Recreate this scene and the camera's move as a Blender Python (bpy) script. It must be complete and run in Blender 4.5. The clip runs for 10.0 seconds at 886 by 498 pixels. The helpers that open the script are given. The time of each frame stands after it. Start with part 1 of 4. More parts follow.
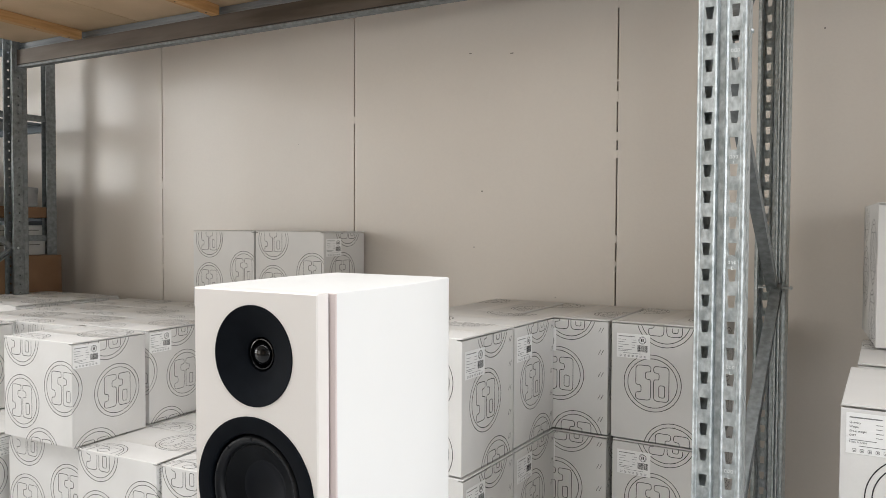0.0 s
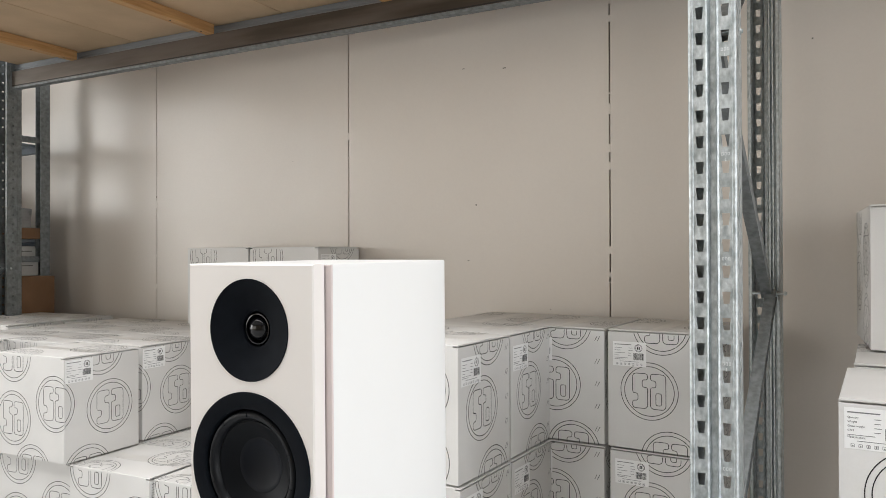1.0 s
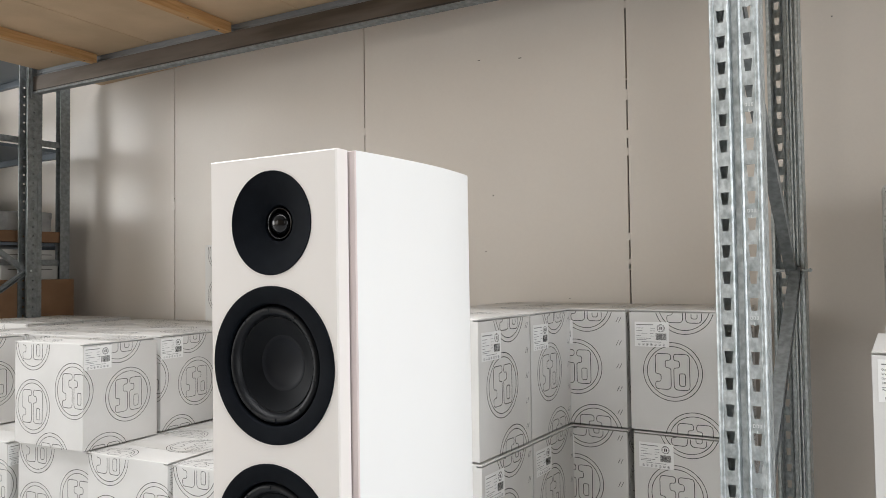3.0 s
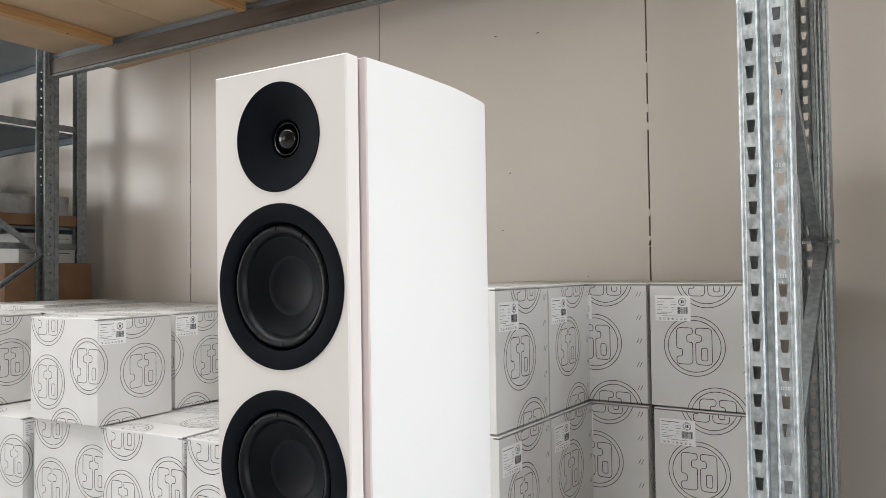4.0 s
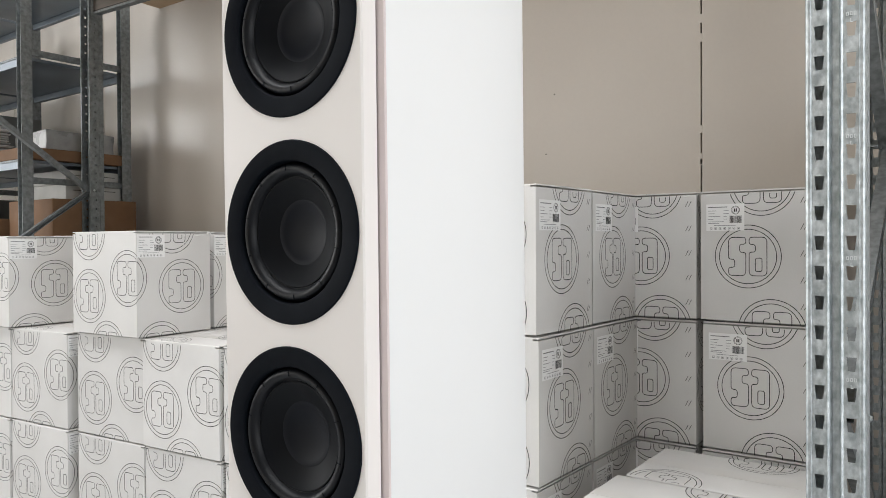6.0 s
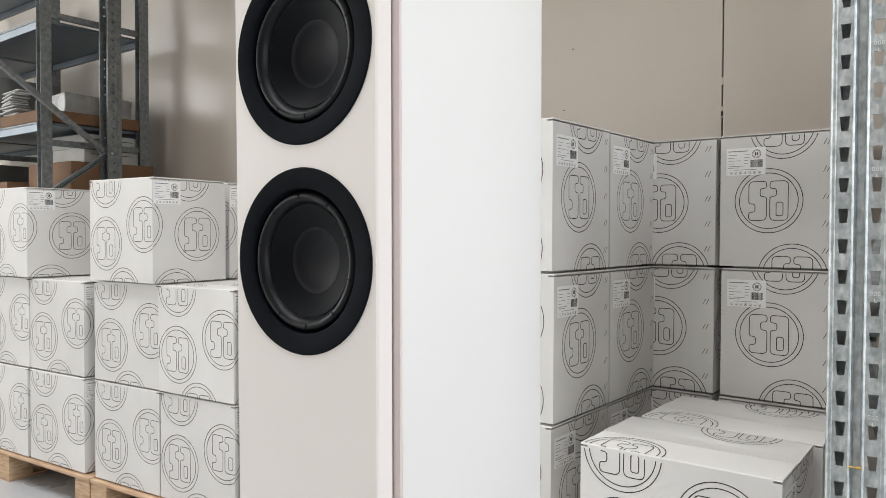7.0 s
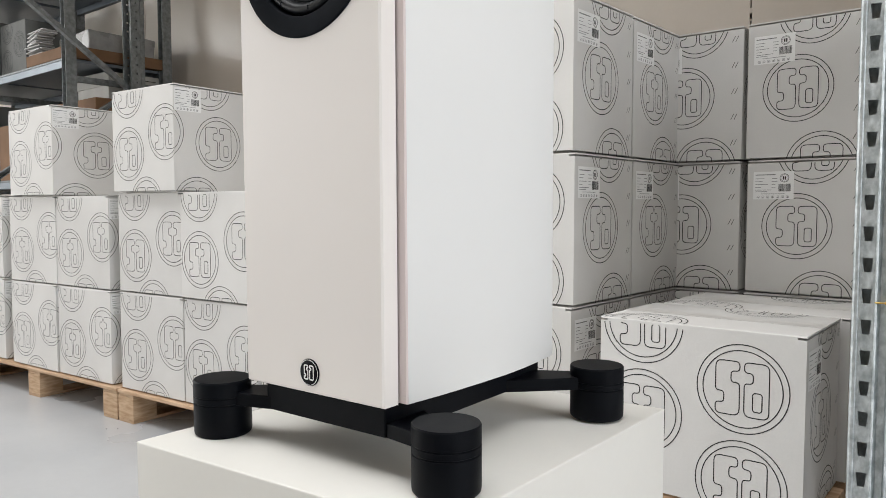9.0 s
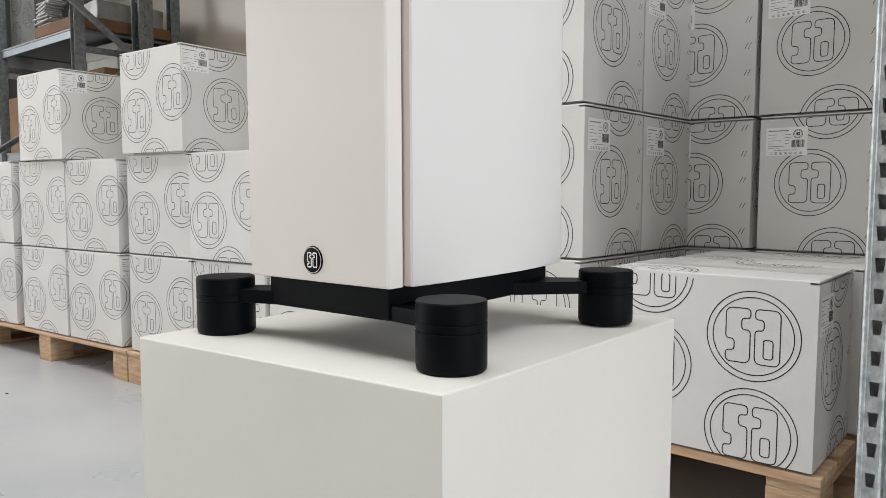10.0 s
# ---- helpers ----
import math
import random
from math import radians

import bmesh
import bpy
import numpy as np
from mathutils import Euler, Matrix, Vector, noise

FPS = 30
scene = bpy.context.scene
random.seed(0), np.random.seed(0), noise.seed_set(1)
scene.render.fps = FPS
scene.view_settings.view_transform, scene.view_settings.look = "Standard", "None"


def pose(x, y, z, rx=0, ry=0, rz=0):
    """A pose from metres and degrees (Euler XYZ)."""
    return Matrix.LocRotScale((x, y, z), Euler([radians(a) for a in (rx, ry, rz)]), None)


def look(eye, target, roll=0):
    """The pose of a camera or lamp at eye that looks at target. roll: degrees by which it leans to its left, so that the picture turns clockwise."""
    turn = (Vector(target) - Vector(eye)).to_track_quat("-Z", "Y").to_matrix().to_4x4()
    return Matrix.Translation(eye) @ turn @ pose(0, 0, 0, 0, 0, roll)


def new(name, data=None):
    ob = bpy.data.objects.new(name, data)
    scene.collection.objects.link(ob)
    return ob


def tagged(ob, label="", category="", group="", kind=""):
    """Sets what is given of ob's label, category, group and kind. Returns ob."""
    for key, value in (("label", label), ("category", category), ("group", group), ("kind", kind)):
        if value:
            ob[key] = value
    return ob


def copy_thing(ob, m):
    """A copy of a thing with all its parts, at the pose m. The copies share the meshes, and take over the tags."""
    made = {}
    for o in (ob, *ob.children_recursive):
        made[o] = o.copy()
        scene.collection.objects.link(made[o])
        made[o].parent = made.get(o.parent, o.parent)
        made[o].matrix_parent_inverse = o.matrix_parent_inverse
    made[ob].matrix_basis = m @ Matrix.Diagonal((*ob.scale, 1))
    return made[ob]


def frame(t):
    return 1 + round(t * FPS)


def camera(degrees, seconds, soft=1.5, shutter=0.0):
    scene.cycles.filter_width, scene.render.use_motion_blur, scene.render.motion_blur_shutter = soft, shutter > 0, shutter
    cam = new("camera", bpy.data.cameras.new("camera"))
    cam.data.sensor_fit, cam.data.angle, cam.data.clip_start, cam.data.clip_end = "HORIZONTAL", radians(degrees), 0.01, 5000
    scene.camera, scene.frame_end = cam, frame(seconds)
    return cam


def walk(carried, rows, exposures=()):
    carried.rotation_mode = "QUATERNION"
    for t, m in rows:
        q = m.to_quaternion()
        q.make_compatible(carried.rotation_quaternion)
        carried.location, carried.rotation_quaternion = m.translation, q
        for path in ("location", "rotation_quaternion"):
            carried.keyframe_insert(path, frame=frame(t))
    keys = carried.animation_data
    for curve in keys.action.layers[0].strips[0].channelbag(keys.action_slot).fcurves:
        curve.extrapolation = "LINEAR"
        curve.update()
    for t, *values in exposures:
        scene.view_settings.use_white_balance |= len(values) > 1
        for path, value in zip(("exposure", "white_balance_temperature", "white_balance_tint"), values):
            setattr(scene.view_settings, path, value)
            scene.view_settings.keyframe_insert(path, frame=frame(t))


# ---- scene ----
cam = camera(62.1, 10.0, soft=0.8)
PATH = [
    (0, (0.018, 0.182, 1.577), (-1.008, 1.897, 1.518), 0.3),
    (0.5, (0.017, 0.175, 1.552), (-1.0, 1.897, 1.534), 0.1),
    (1, (0.018, 0.18, 1.525), (-0.996, 1.904, 1.537), -0.2),
    (1.5, (0.018, 0.181, 1.491), (-0.999, 1.902, 1.526), -0.4),
    (2, (0.019, 0.177, 1.466), (-1.005, 1.894, 1.52), -0.6),
    (2.5, (0.012, 0.181, 1.435), (-1.022, 1.891, 1.501), -0.7),
    (4, (-0.022, 0.224, 1.331), (-1.108, 1.903, 1.389), -0.7),
    (4.5, (-0.026, 0.248, 1.293), (-1.135, 1.911, 1.333), -0.8),
    (5, (-0.028, 0.263, 1.254), (-1.165, 1.908, 1.272), -0.7),
    (6.5, (-0.058, 0.303, 1.078), (-1.263, 1.899, 1.044), -0.1),
    (7, (-0.058, 0.305, 1.01), (-1.278, 1.889, 0.963), 0.2),
    (7.5, (-0.067, 0.313, 0.94), (-1.301, 1.887, 0.882), 0.3),
    (8, (-0.068, 0.326, 0.882), (-1.314, 1.888, 0.804), 0.2),
    (8.5, (-0.058, 0.324, 0.827), (-1.317, 1.875, 0.732), 0.2),
    (9, (-0.051, 0.321, 0.781), (-1.322, 1.86, 0.667), 0.0),
    (9.5, (-0.049, 0.324, 0.736), (-1.33, 1.854, 0.6), 0.0),
    (10, (-0.053, 0.328, 0.703), (-1.342, 1.849, 0.548), 0.1),
]
walk(cam, [(t, look(eye, target, roll)) for t, eye, target, roll in PATH], exposures=[(0.0, 0.08, 6430, 10), (2.5, 0.09, 6400, 10), (5.0, 0.07, 6330, 10), (7.0, 0.08, 6380, 10), (8.0, 0.05, 6400, 10), (9.0, -0.03, 6410, 10), (10.0, -0.11, 6410, 10)])

# ---- world, light, exposure ----
world = bpy.data.worlds.new("sky")
scene.world = world
world.use_nodes = True
wn, wl = world.node_tree.nodes, world.node_tree.links
sky = wn.new("ShaderNodeTexSky")
sky.sky_type, sky.sun_disc = "NISHITA", False
sky.sun_elevation, sky.sun_rotation = radians(38), radians(120)
wl.new(sky.outputs[0], wn["Background"].inputs[0])
wn["Background"].inputs[1].default_value = 0.08


def window_light(name, at, target, wide, high, watts, colour):
    lamp = bpy.data.lights.new(name, "AREA")
    lamp.shape, lamp.size, lamp.size_y, lamp.energy, lamp.color = "RECTANGLE", wide, high, watts, colour
    ob = new(name, lamp)
    ob.matrix_world = look(at, target)
    return ob


# daylight lamps in unseen openings behind and beside the camera, and an assumed skylight strip
window_light("daylight_side", (4.42, 0.5, 1.85), (0.0, 0.5, 1.75), 3.2, 3.0, 120, (0.98, 0.988, 1.0))
window_light("daylight_far_side", (-8.92, -2.6, 2.3), (0.0, -2.6, 2.0), 6.4, 3.0, 295, (1.0, 0.975, 0.935))
window_light("daylight_behind", (-5.0, -6.42, 2.4), (-5.0, 0.0, 2.3), 4.4, 3.0, 75, (1.0, 0.91, 0.80))
window_light("daylight_roof", (-1.5, 0.1, 5.12), (-1.5, 0.1, 0.0), 6.4, 1.8, 228, (1.0, 0.985, 0.96))
scene.view_settings.exposure = 0.0


# ---- materials ----
def material(name, colour, rough=0.5, metal=0.0, spec=0.5):
    m = bpy.data.materials.new(name)
    m.use_nodes = True
    b = m.node_tree.nodes["Principled BSDF"]
    b.inputs["Base Color"].default_value = (*colour, 1)
    b.inputs["Roughness"].default_value = rough
    b.inputs["Metallic"].default_value = metal
    b.inputs["Specular IOR Level"].default_value = spec
    return m


def grain(m, colour_a, colour_b, scale=8.0, stretch=(1, 1, 1), detail=6.0, bump=0.0, bump_scale=200.0, rough=None,
          fine=0.0, spread=(0.35, 0.65), piece=0.0, space="Object", wave=0.0, wave_scale=7.0):
    """Two-scale variation: broad blotches from colour_a to colour_b, fine speckle, relief, roughness range."""
    n, l = m.node_tree.nodes, m.node_tree.links
    b = n["Principled BSDF"]
    co = n.new("ShaderNodeTexCoord")
    mp = n.new("ShaderNodeMapping")
    mp.inputs["Scale"].default_value = stretch
    l.new(co.outputs[space], mp.inputs[0])
    info = n.new("ShaderNodeObjectInfo")
    shift = n.new("ShaderNodeVectorMath")
    shift.operation = "MULTIPLY_ADD"
    l.new(info.outputs["Random"], shift.inputs[0])
    shift.inputs[1].default_value = (37.0, 19.0, 11.0)
    l.new(mp.outputs[0], shift.inputs[2])
    t = n.new("ShaderNodeTexNoise")
    t.inputs["Scale"].default_value, t.inputs["Detail"].default_value = scale, detail
    l.new(shift.outputs[0], t.inputs["Vector"])
    r = n.new("ShaderNodeValToRGB")
    r.color_ramp.elements[0].position, r.color_ramp.elements[1].position = spread
    r.color_ramp.elements[0].color, r.color_ramp.elements[1].color = (*colour_a, 1), (*colour_b, 1)
    l.new(t.outputs["Fac"], r.inputs[0])
    out = r.outputs[0]
    t2 = n.new("ShaderNodeTexNoise")
    t2.inputs["Scale"].default_value, t2.inputs["Detail"].default_value = bump_scale, 3.0
    l.new(shift.outputs[0], t2.inputs["Vector"])
    if fine:
        mr = n.new("ShaderNodeMapRange")
        mr.inputs["To Min"].default_value, mr.inputs["To Max"].default_value = 1 - fine, 1 + fine
        l.new(t2.outputs["Fac"], mr.inputs[0])
        mx = n.new("ShaderNodeVectorMath")
        mx.operation = "SCALE"
        l.new(out, mx.inputs[0])
        l.new(mr.outputs[0], mx.inputs["Scale"])
        out = mx.outputs[0]
    if piece:
        pr = n.new("ShaderNodeMapRange")
        pr.inputs["To Min"].default_value, pr.inputs["To Max"].default_value = 1 - piece, 1 + piece
        l.new(info.outputs["Random"], pr.inputs[0])
        px = n.new("ShaderNodeVectorMath")
        px.operation = "SCALE"
        l.new(out, px.inputs[0])
        l.new(pr.outputs[0], px.inputs["Scale"])
        out = px.outputs[0]
    l.new(out, b.inputs["Base Color"])
    if rough:
        rr = n.new("ShaderNodeMapRange")
        rr.inputs["To Min"].default_value, rr.inputs["To Max"].default_value = rough
        l.new(t.outputs["Fac"], rr.inputs[0])
        l.new(rr.outputs[0], b.inputs["Roughness"])
    if bump:
        bp = n.new("ShaderNodeBump")
        bp.inputs["Strength"].default_value, bp.inputs["Distance"].default_value = 1.0, bump
        l.new(t2.outputs["Fac"], bp.inputs["Height"])
        l.new(bp.outputs[0], b.inputs["Normal"])
        if wave:
            t3 = n.new("ShaderNodeTexNoise")
            t3.inputs["Scale"].default_value, t3.inputs["Detail"].default_value = wave_scale, 1.5
            l.new(shift.outputs[0], t3.inputs["Vector"])
            wp = n.new("ShaderNodeBump")
            wp.inputs["Strength"].default_value, wp.inputs["Distance"].default_value = 1.0, wave
            l.new(t3.outputs["Fac"], wp.inputs["Height"])
            l.new(wp.outputs[0], bp.inputs["Normal"])
    return m


WALL = grain(material("wall_panel_paint", (0.6, 0.57, 0.53), 0.55), (0.66, 0.61, 0.553), (0.70, 0.649, 0.589), 1.3, bump=0.0004,
             bump_scale=90, rough=(0.275, 0.305), fine=0.02, spread=(0.3, 0.7), wave=0.006, wave_scale=2.5)
# closing walls are out of view; mid grey cuts their bounced light
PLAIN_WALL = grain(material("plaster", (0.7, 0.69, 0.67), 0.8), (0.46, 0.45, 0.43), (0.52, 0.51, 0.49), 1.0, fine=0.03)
# unseen rear wall, tinted to throw warm light on the fronts
BOUNCE_WALL = grain(material("warm_plaster", (0.4, 0.33, 0.24), 0.8), (0.36, 0.295, 0.21), (0.42, 0.35, 0.26), 1.0, fine=0.03)
SCUFF = material("dark_scuff", (0.16, 0.145, 0.13), 0.8)
SEAM = material("panel_joint", (0.03, 0.028, 0.026), 0.8)
FLOOR = grain(material("epoxy_floor", (0.5, 0.51, 0.52), 0.25), (0.47, 0.485, 0.50), (0.53, 0.54, 0.55), 2.2, bump=0.0003,
              bump_scale=35, rough=(0.24, 0.34), fine=0.03)
# ceiling is out of view, greyed down so less light bounces
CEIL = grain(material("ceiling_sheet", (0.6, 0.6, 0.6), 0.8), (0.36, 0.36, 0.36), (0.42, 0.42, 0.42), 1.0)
CARTON = grain(material("white_cardboard", (0.7, 0.69, 0.67), 0.7), (0.66, 0.65, 0.63), (0.72, 0.71, 0.69), 5.0, bump=0.0002,
               bump_scale=260, rough=(0.55, 0.75), fine=0.025, piece=0.035, spread=(0.3, 0.7), wave=0.007, wave_scale=6.0)
CORE = material("cardboard_edge", (0.05, 0.045, 0.04), 0.9)
INK = material("grey_print_ink", (0.022, 0.022, 0.023), 0.7)
PRINT = material("light_grey_print", (0.2, 0.2, 0.205), 0.7)
STICKER = grain(material("sticker_paper", (0.85, 0.85, 0.84), 0.4), (0.83, 0.83, 0.82), (0.88, 0.88, 0.87), 10)
TAPE = material("clear_tape", (0.675, 0.66, 0.63), 0.3)
GALV = grain(material("galvanised_steel", (0.5, 0.53, 0.54), 0.45, 0.85), (0.38, 0.42, 0.43), (0.66, 0.70, 0.71), 95, detail=7,
             stretch=(1, 1, 0.6), bump=0.0004, bump_scale=160, rough=(0.42, 0.60), fine=0.22, spread=(0.32, 0.68))
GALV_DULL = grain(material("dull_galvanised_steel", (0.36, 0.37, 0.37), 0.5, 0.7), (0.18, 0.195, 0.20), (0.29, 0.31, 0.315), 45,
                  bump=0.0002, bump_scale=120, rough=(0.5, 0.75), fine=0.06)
BEAM = grain(material("weathered_beam_steel", (0.34, 0.31, 0.28), 0.5, 0.55), (0.075, 0.06, 0.047), (0.15, 0.125, 0.105), 5,
             stretch=(0.4, 3, 3), rough=(0.38, 0.6), fine=0.06)
LEDGE = grain(material("ribbed_zinc", (0.3, 0.32, 0.34), 0.5, 0.7), (0.24, 0.26, 0.28), (0.36, 0.385, 0.41), 3, stretch=(0.3, 6, 6), rough=(0.4, 0.6), fine=0.04)
SPRUCE = grain(material("spruce_batten", (0.55, 0.36, 0.2), 0.6), (0.40, 0.215, 0.08), (0.53, 0.31, 0.13), 9, stretch=(8, 0.6, 8),
               bump=0.0004, bump_scale=60, fine=0.05, piece=0.06)
PLY = grain(material("chipboard_deck", (0.62, 0.5, 0.36), 0.65), (0.45, 0.325, 0.20), (0.55, 0.40, 0.255), 3, bump=0.0003, bump_scale=140,
            fine=0.06)
PALLET = grain(material("pallet_timber", (0.5, 0.37, 0.24), 0.75), (0.45, 0.285, 0.165), (0.62, 0.44, 0.29), 7, stretch=(1, 7, 7),
               bump=0.0006, bump_scale=80, fine=0.07, piece=0.10)
BLOCK = grain(material("pallet_block", (0.46, 0.34, 0.22), 0.8), (0.42, 0.27, 0.155), (0.58, 0.415, 0.27), 9, stretch=(2, 2, 12),
              bump=0.0008, bump_scale=90, fine=0.08, piece=0.10)
BROWN = grain(material("brown_cardboard", (0.32, 0.2, 0.1), 0.8), (0.165, 0.088, 0.042), (0.225, 0.125, 0.065), 4, fine=0.04, bump=0.0003, bump_scale=120, wave=0.006, wave_scale=7.0)
FLATBOX = grain(material("pale_carton", (0.5, 0.5, 0.48), 0.7), (0.46, 0.46, 0.44), (0.55, 0.55, 0.53), 6, fine=0.03)
# cardboard darkened to grey: the shelf's shade is in the colour
SHADE_BOARD = grain(material("grey_board", (0.16, 0.165, 0.16), 0.8), (0.12, 0.125, 0.12), (0.17, 0.175, 0.17), 5, fine=0.04)
FOIL = grain(material("plastic_wrap", (0.5, 0.5, 0.5), 0.3), (0.24, 0.24, 0.235), (0.36, 0.36, 0.355), 9, rough=(0.18, 0.4), bump=0.002, bump_scale=18)
PAPER = grain(material("bundled_paper", (0.75, 0.75, 0.74), 0.6), (0.45, 0.45, 0.45), (0.62, 0.62, 0.61), 30, stretch=(1, 1, 12))
SHELF_STEEL = grain(material("blue_grey_shelf_steel", (0.28, 0.32, 0.36), 0.4, 0.5), (0.13, 0.155, 0.18), (0.19, 0.22, 0.25), 4,
                    rough=(0.3, 0.5))
SATIN = grain(material("satin_white_lacquer", (0.84, 0.84, 0.83), 0.35), (0.855, 0.857, 0.846), (0.88, 0.882, 0.871), 3, rough=(0.3, 0.4))
# the cabinet's white lacquer with the warm front light tinted in
FRONT_WARM = grain(material("satin_white_baffle", (0.80, 0.77, 0.74), 0.38), (0.865, 0.825, 0.79), (0.895, 0.855, 0.82), 3, rough=(0.33, 0.42))
PLINTH = grain(material("white_painted_board", (0.82, 0.81, 0.79), 0.5), (0.765, 0.752, 0.705), (0.805, 0.792, 0.745), 4, bump=0.0001,
               bump_scale=160, rough=(0.42, 0.6), fine=0.012)
# pink tone holds the warm light on the cabinet's front edge
RIM_WARM = material("pinkish_primer", (0.80, 0.70, 0.68), 0.6)
BLACK = grain(material("black_anodised", (0.0026, 0.0032, 0.0050), 0.42, 0, 0.09), (0.0018, 0.0024, 0.0042), (0.0034, 0.0044, 0.0066), 30, rough=(0.4, 0.55), bump=0.00006, bump_scale=500)
RUBBER = material("black_rubber", (0.0042, 0.0052, 0.0072), 0.42, 0, 0.26)
RING = grain(material("matt_black_trim", (0.0042, 0.0056, 0.0085), 0.7, 0, 0.08), (0.0038, 0.0052, 0.0080), (0.0056, 0.0074, 0.0108), 60, bump=0.0001, bump_scale=700)
CONE = material("dark_paper_cone", (0.0035, 0.0046, 0.0066), 0.5, 0, 0.15)
CAP = material("dust_cap", (0.0028, 0.0046, 0.0090), 0.45, 0, 0.17)
DOME = material("glossy_dome", (0.003, 0.003, 0.004), 0.16, 0, 0.5)


# ---- mesh helpers ----
def part(name, bm, mat, parent=None, label="", smooth=False):
    """Links a bmesh as ONE mesh object under a thing or a part."""
    me = bpy.data.meshes.new(name)
    bmesh.ops.recalc_face_normals(bm, faces=bm.faces[:])
    if smooth:
        for f in bm.faces:
            f.smooth = True
    bm.to_mesh(me)
    bm.free()
    if mat:
        me.materials.append(mat)
    ob = new(name, me)
    ob.parent = parent
    if smooth:
        me.set_sharp_from_angle(angle=radians(35))
    if label:
        tagged(ob, label)
    return ob


def again(ob, m, parent):
    """One more part on the same mesh, at the pose m in its parent."""
    o = new(ob.name.split(".")[0], ob.data)
    o.parent, o.matrix_basis = parent, m
    return o


def empty(name, m, label="", category="", group="", kind=""):
    ob = new(name)
    ob.empty_display_size = 0.1
    ob.matrix_basis = m
    return tagged(ob, label, category, group, kind)


def add_box(bm, x0, x1, y0, y1, z0, z1, bevel=0.0, m=None):
    made = bmesh.ops.create_cube(bm, size=1.0)["verts"]
    for v in made:
        v.co = Vector((x0 + (v.co.x + 0.5) * (x1 - x0), y0 + (v.co.y + 0.5) * (y1 - y0), z0 + (v.co.z + 0.5) * (z1 - z0)))
    if bevel:
        edges = list({e for v in made for e in v.link_edges})
        r = bmesh.ops.bevel(bm, geom=edges, offset=bevel, segments=2, affect="EDGES", profile=0.5)
        made = list({v for f in r["faces"] for v in f.verts} | {v for v in made if v.is_valid})
    if m is not None:
        bmesh.ops.transform(bm, matrix=m, verts=made)
    return made


def boxes(*dims, bevel=0.0):
    bm = bmesh.new()
    for d in dims:
        add_box(bm, *d, bevel=bevel)
    return bm


def lathe(profile, steps=64):
    """Turns (radius, depth) rows about the y axis; depth runs along +y."""
    bm = bmesh.new()
    rings = []
    for r, d in profile:
        if r < 1e-6:
            rings.append([bm.verts.new((0, d, 0))])
        else:
            rings.append([bm.verts.new((r * math.cos(2 * math.pi * i / steps), d, r * math.sin(2 * math.pi * i / steps))) for i in range(steps)])
    for a, b in zip(rings, rings[1:]):
        for i in range(steps):
            j = (i + 1) % steps
            if len(a) == 1:
                bm.faces.new((a[0], b[i], b[j]))
            elif len(b) == 1:
                bm.faces.new((a[i], a[j], b[0]))
            else:
                bm.faces.new((a[i], a[j], b[j], b[i]))
    return bm


def prism(outline, z0, z1, bevel=0.0):
    """A closed plan outline raised from z0 to z1."""
    bm = bmesh.new()
    low = [bm.verts.new((x, y, z0)) for x, y in outline]
    f = bm.faces.new(low)
    top = bmesh.ops.extrude_face_region(bm, geom=[f])
    bmesh.ops.translate(bm, vec=(0, 0, z1 - z0), verts=[v for v in top["geom"] if isinstance(v, bmesh.types.BMVert)])
    if bevel:
        caps = [f for f in bm.faces if abs(f.normal.z) > 0.9 or len(f.verts) > 4]
        edges = list({e for f in caps for e in f.edges})
        bmesh.ops.bevel(bm, geom=edges, offset=bevel, segments=2, affect="EDGES", profile=0.5)
    return bm


# ---- the building ----
floor = part("floor", boxes((-9.0, 4.5, -6.5, 3.1, -0.12, 0.0)), FLOOR)
tagged(floor, "light grey glossy epoxy warehouse floor", "floor", kind="structure")
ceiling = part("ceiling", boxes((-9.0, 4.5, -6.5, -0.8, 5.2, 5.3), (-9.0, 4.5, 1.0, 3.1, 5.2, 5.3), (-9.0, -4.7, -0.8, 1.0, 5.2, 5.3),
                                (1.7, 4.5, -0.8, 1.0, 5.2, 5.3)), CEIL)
tagged(ceiling, "out-of-view sheet ceiling, greyed to cut bounced light, with a long skylight opening", "ceiling", kind="structure")
wall_west = tagged(part("wall_west", boxes((-9.2, -9.0, -6.7, -5.8, 0, 5.3), (-9.2, -9.0, 0.6, 3.2, 0, 5.3), (-9.2, -9.0, -5.8, 0.6, 0, 0.8), (-9.2, -9.0, -5.8, 0.6, 3.8, 5.3)), PLAIN_WALL), "out-of-view end wall, greyed to cut bounced light, with a wide glazed opening", "wall", kind="structure")
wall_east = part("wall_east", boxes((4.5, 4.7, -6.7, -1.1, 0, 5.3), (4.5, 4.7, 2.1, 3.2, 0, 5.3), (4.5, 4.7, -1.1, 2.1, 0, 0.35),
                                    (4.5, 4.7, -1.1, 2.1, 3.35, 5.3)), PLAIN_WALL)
tagged(wall_east, "out-of-view side wall, greyed to cut bounced light, with a wide glazed opening", "wall", kind="structure")
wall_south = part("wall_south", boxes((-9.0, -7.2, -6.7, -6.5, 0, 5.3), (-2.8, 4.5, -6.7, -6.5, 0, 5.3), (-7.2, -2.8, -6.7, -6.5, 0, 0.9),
                                      (-7.2, -2.8, -6.7, -6.5, 3.9, 5.3)), BOUNCE_WALL)
tagged(wall_south, "out-of-view wall, beige to warm the bounced light, with a wide glazed opening", "wall", kind="structure")
wall_north = part("wall_north", boxes((-9.0, 4.5, 2.945, 3.1, 0, 5.3)), SEAM)
tagged(wall_north, "beige-grey sandwich-panel wall with dark vertical joints", "wall", kind="structure")
WALL_Y = 2.925
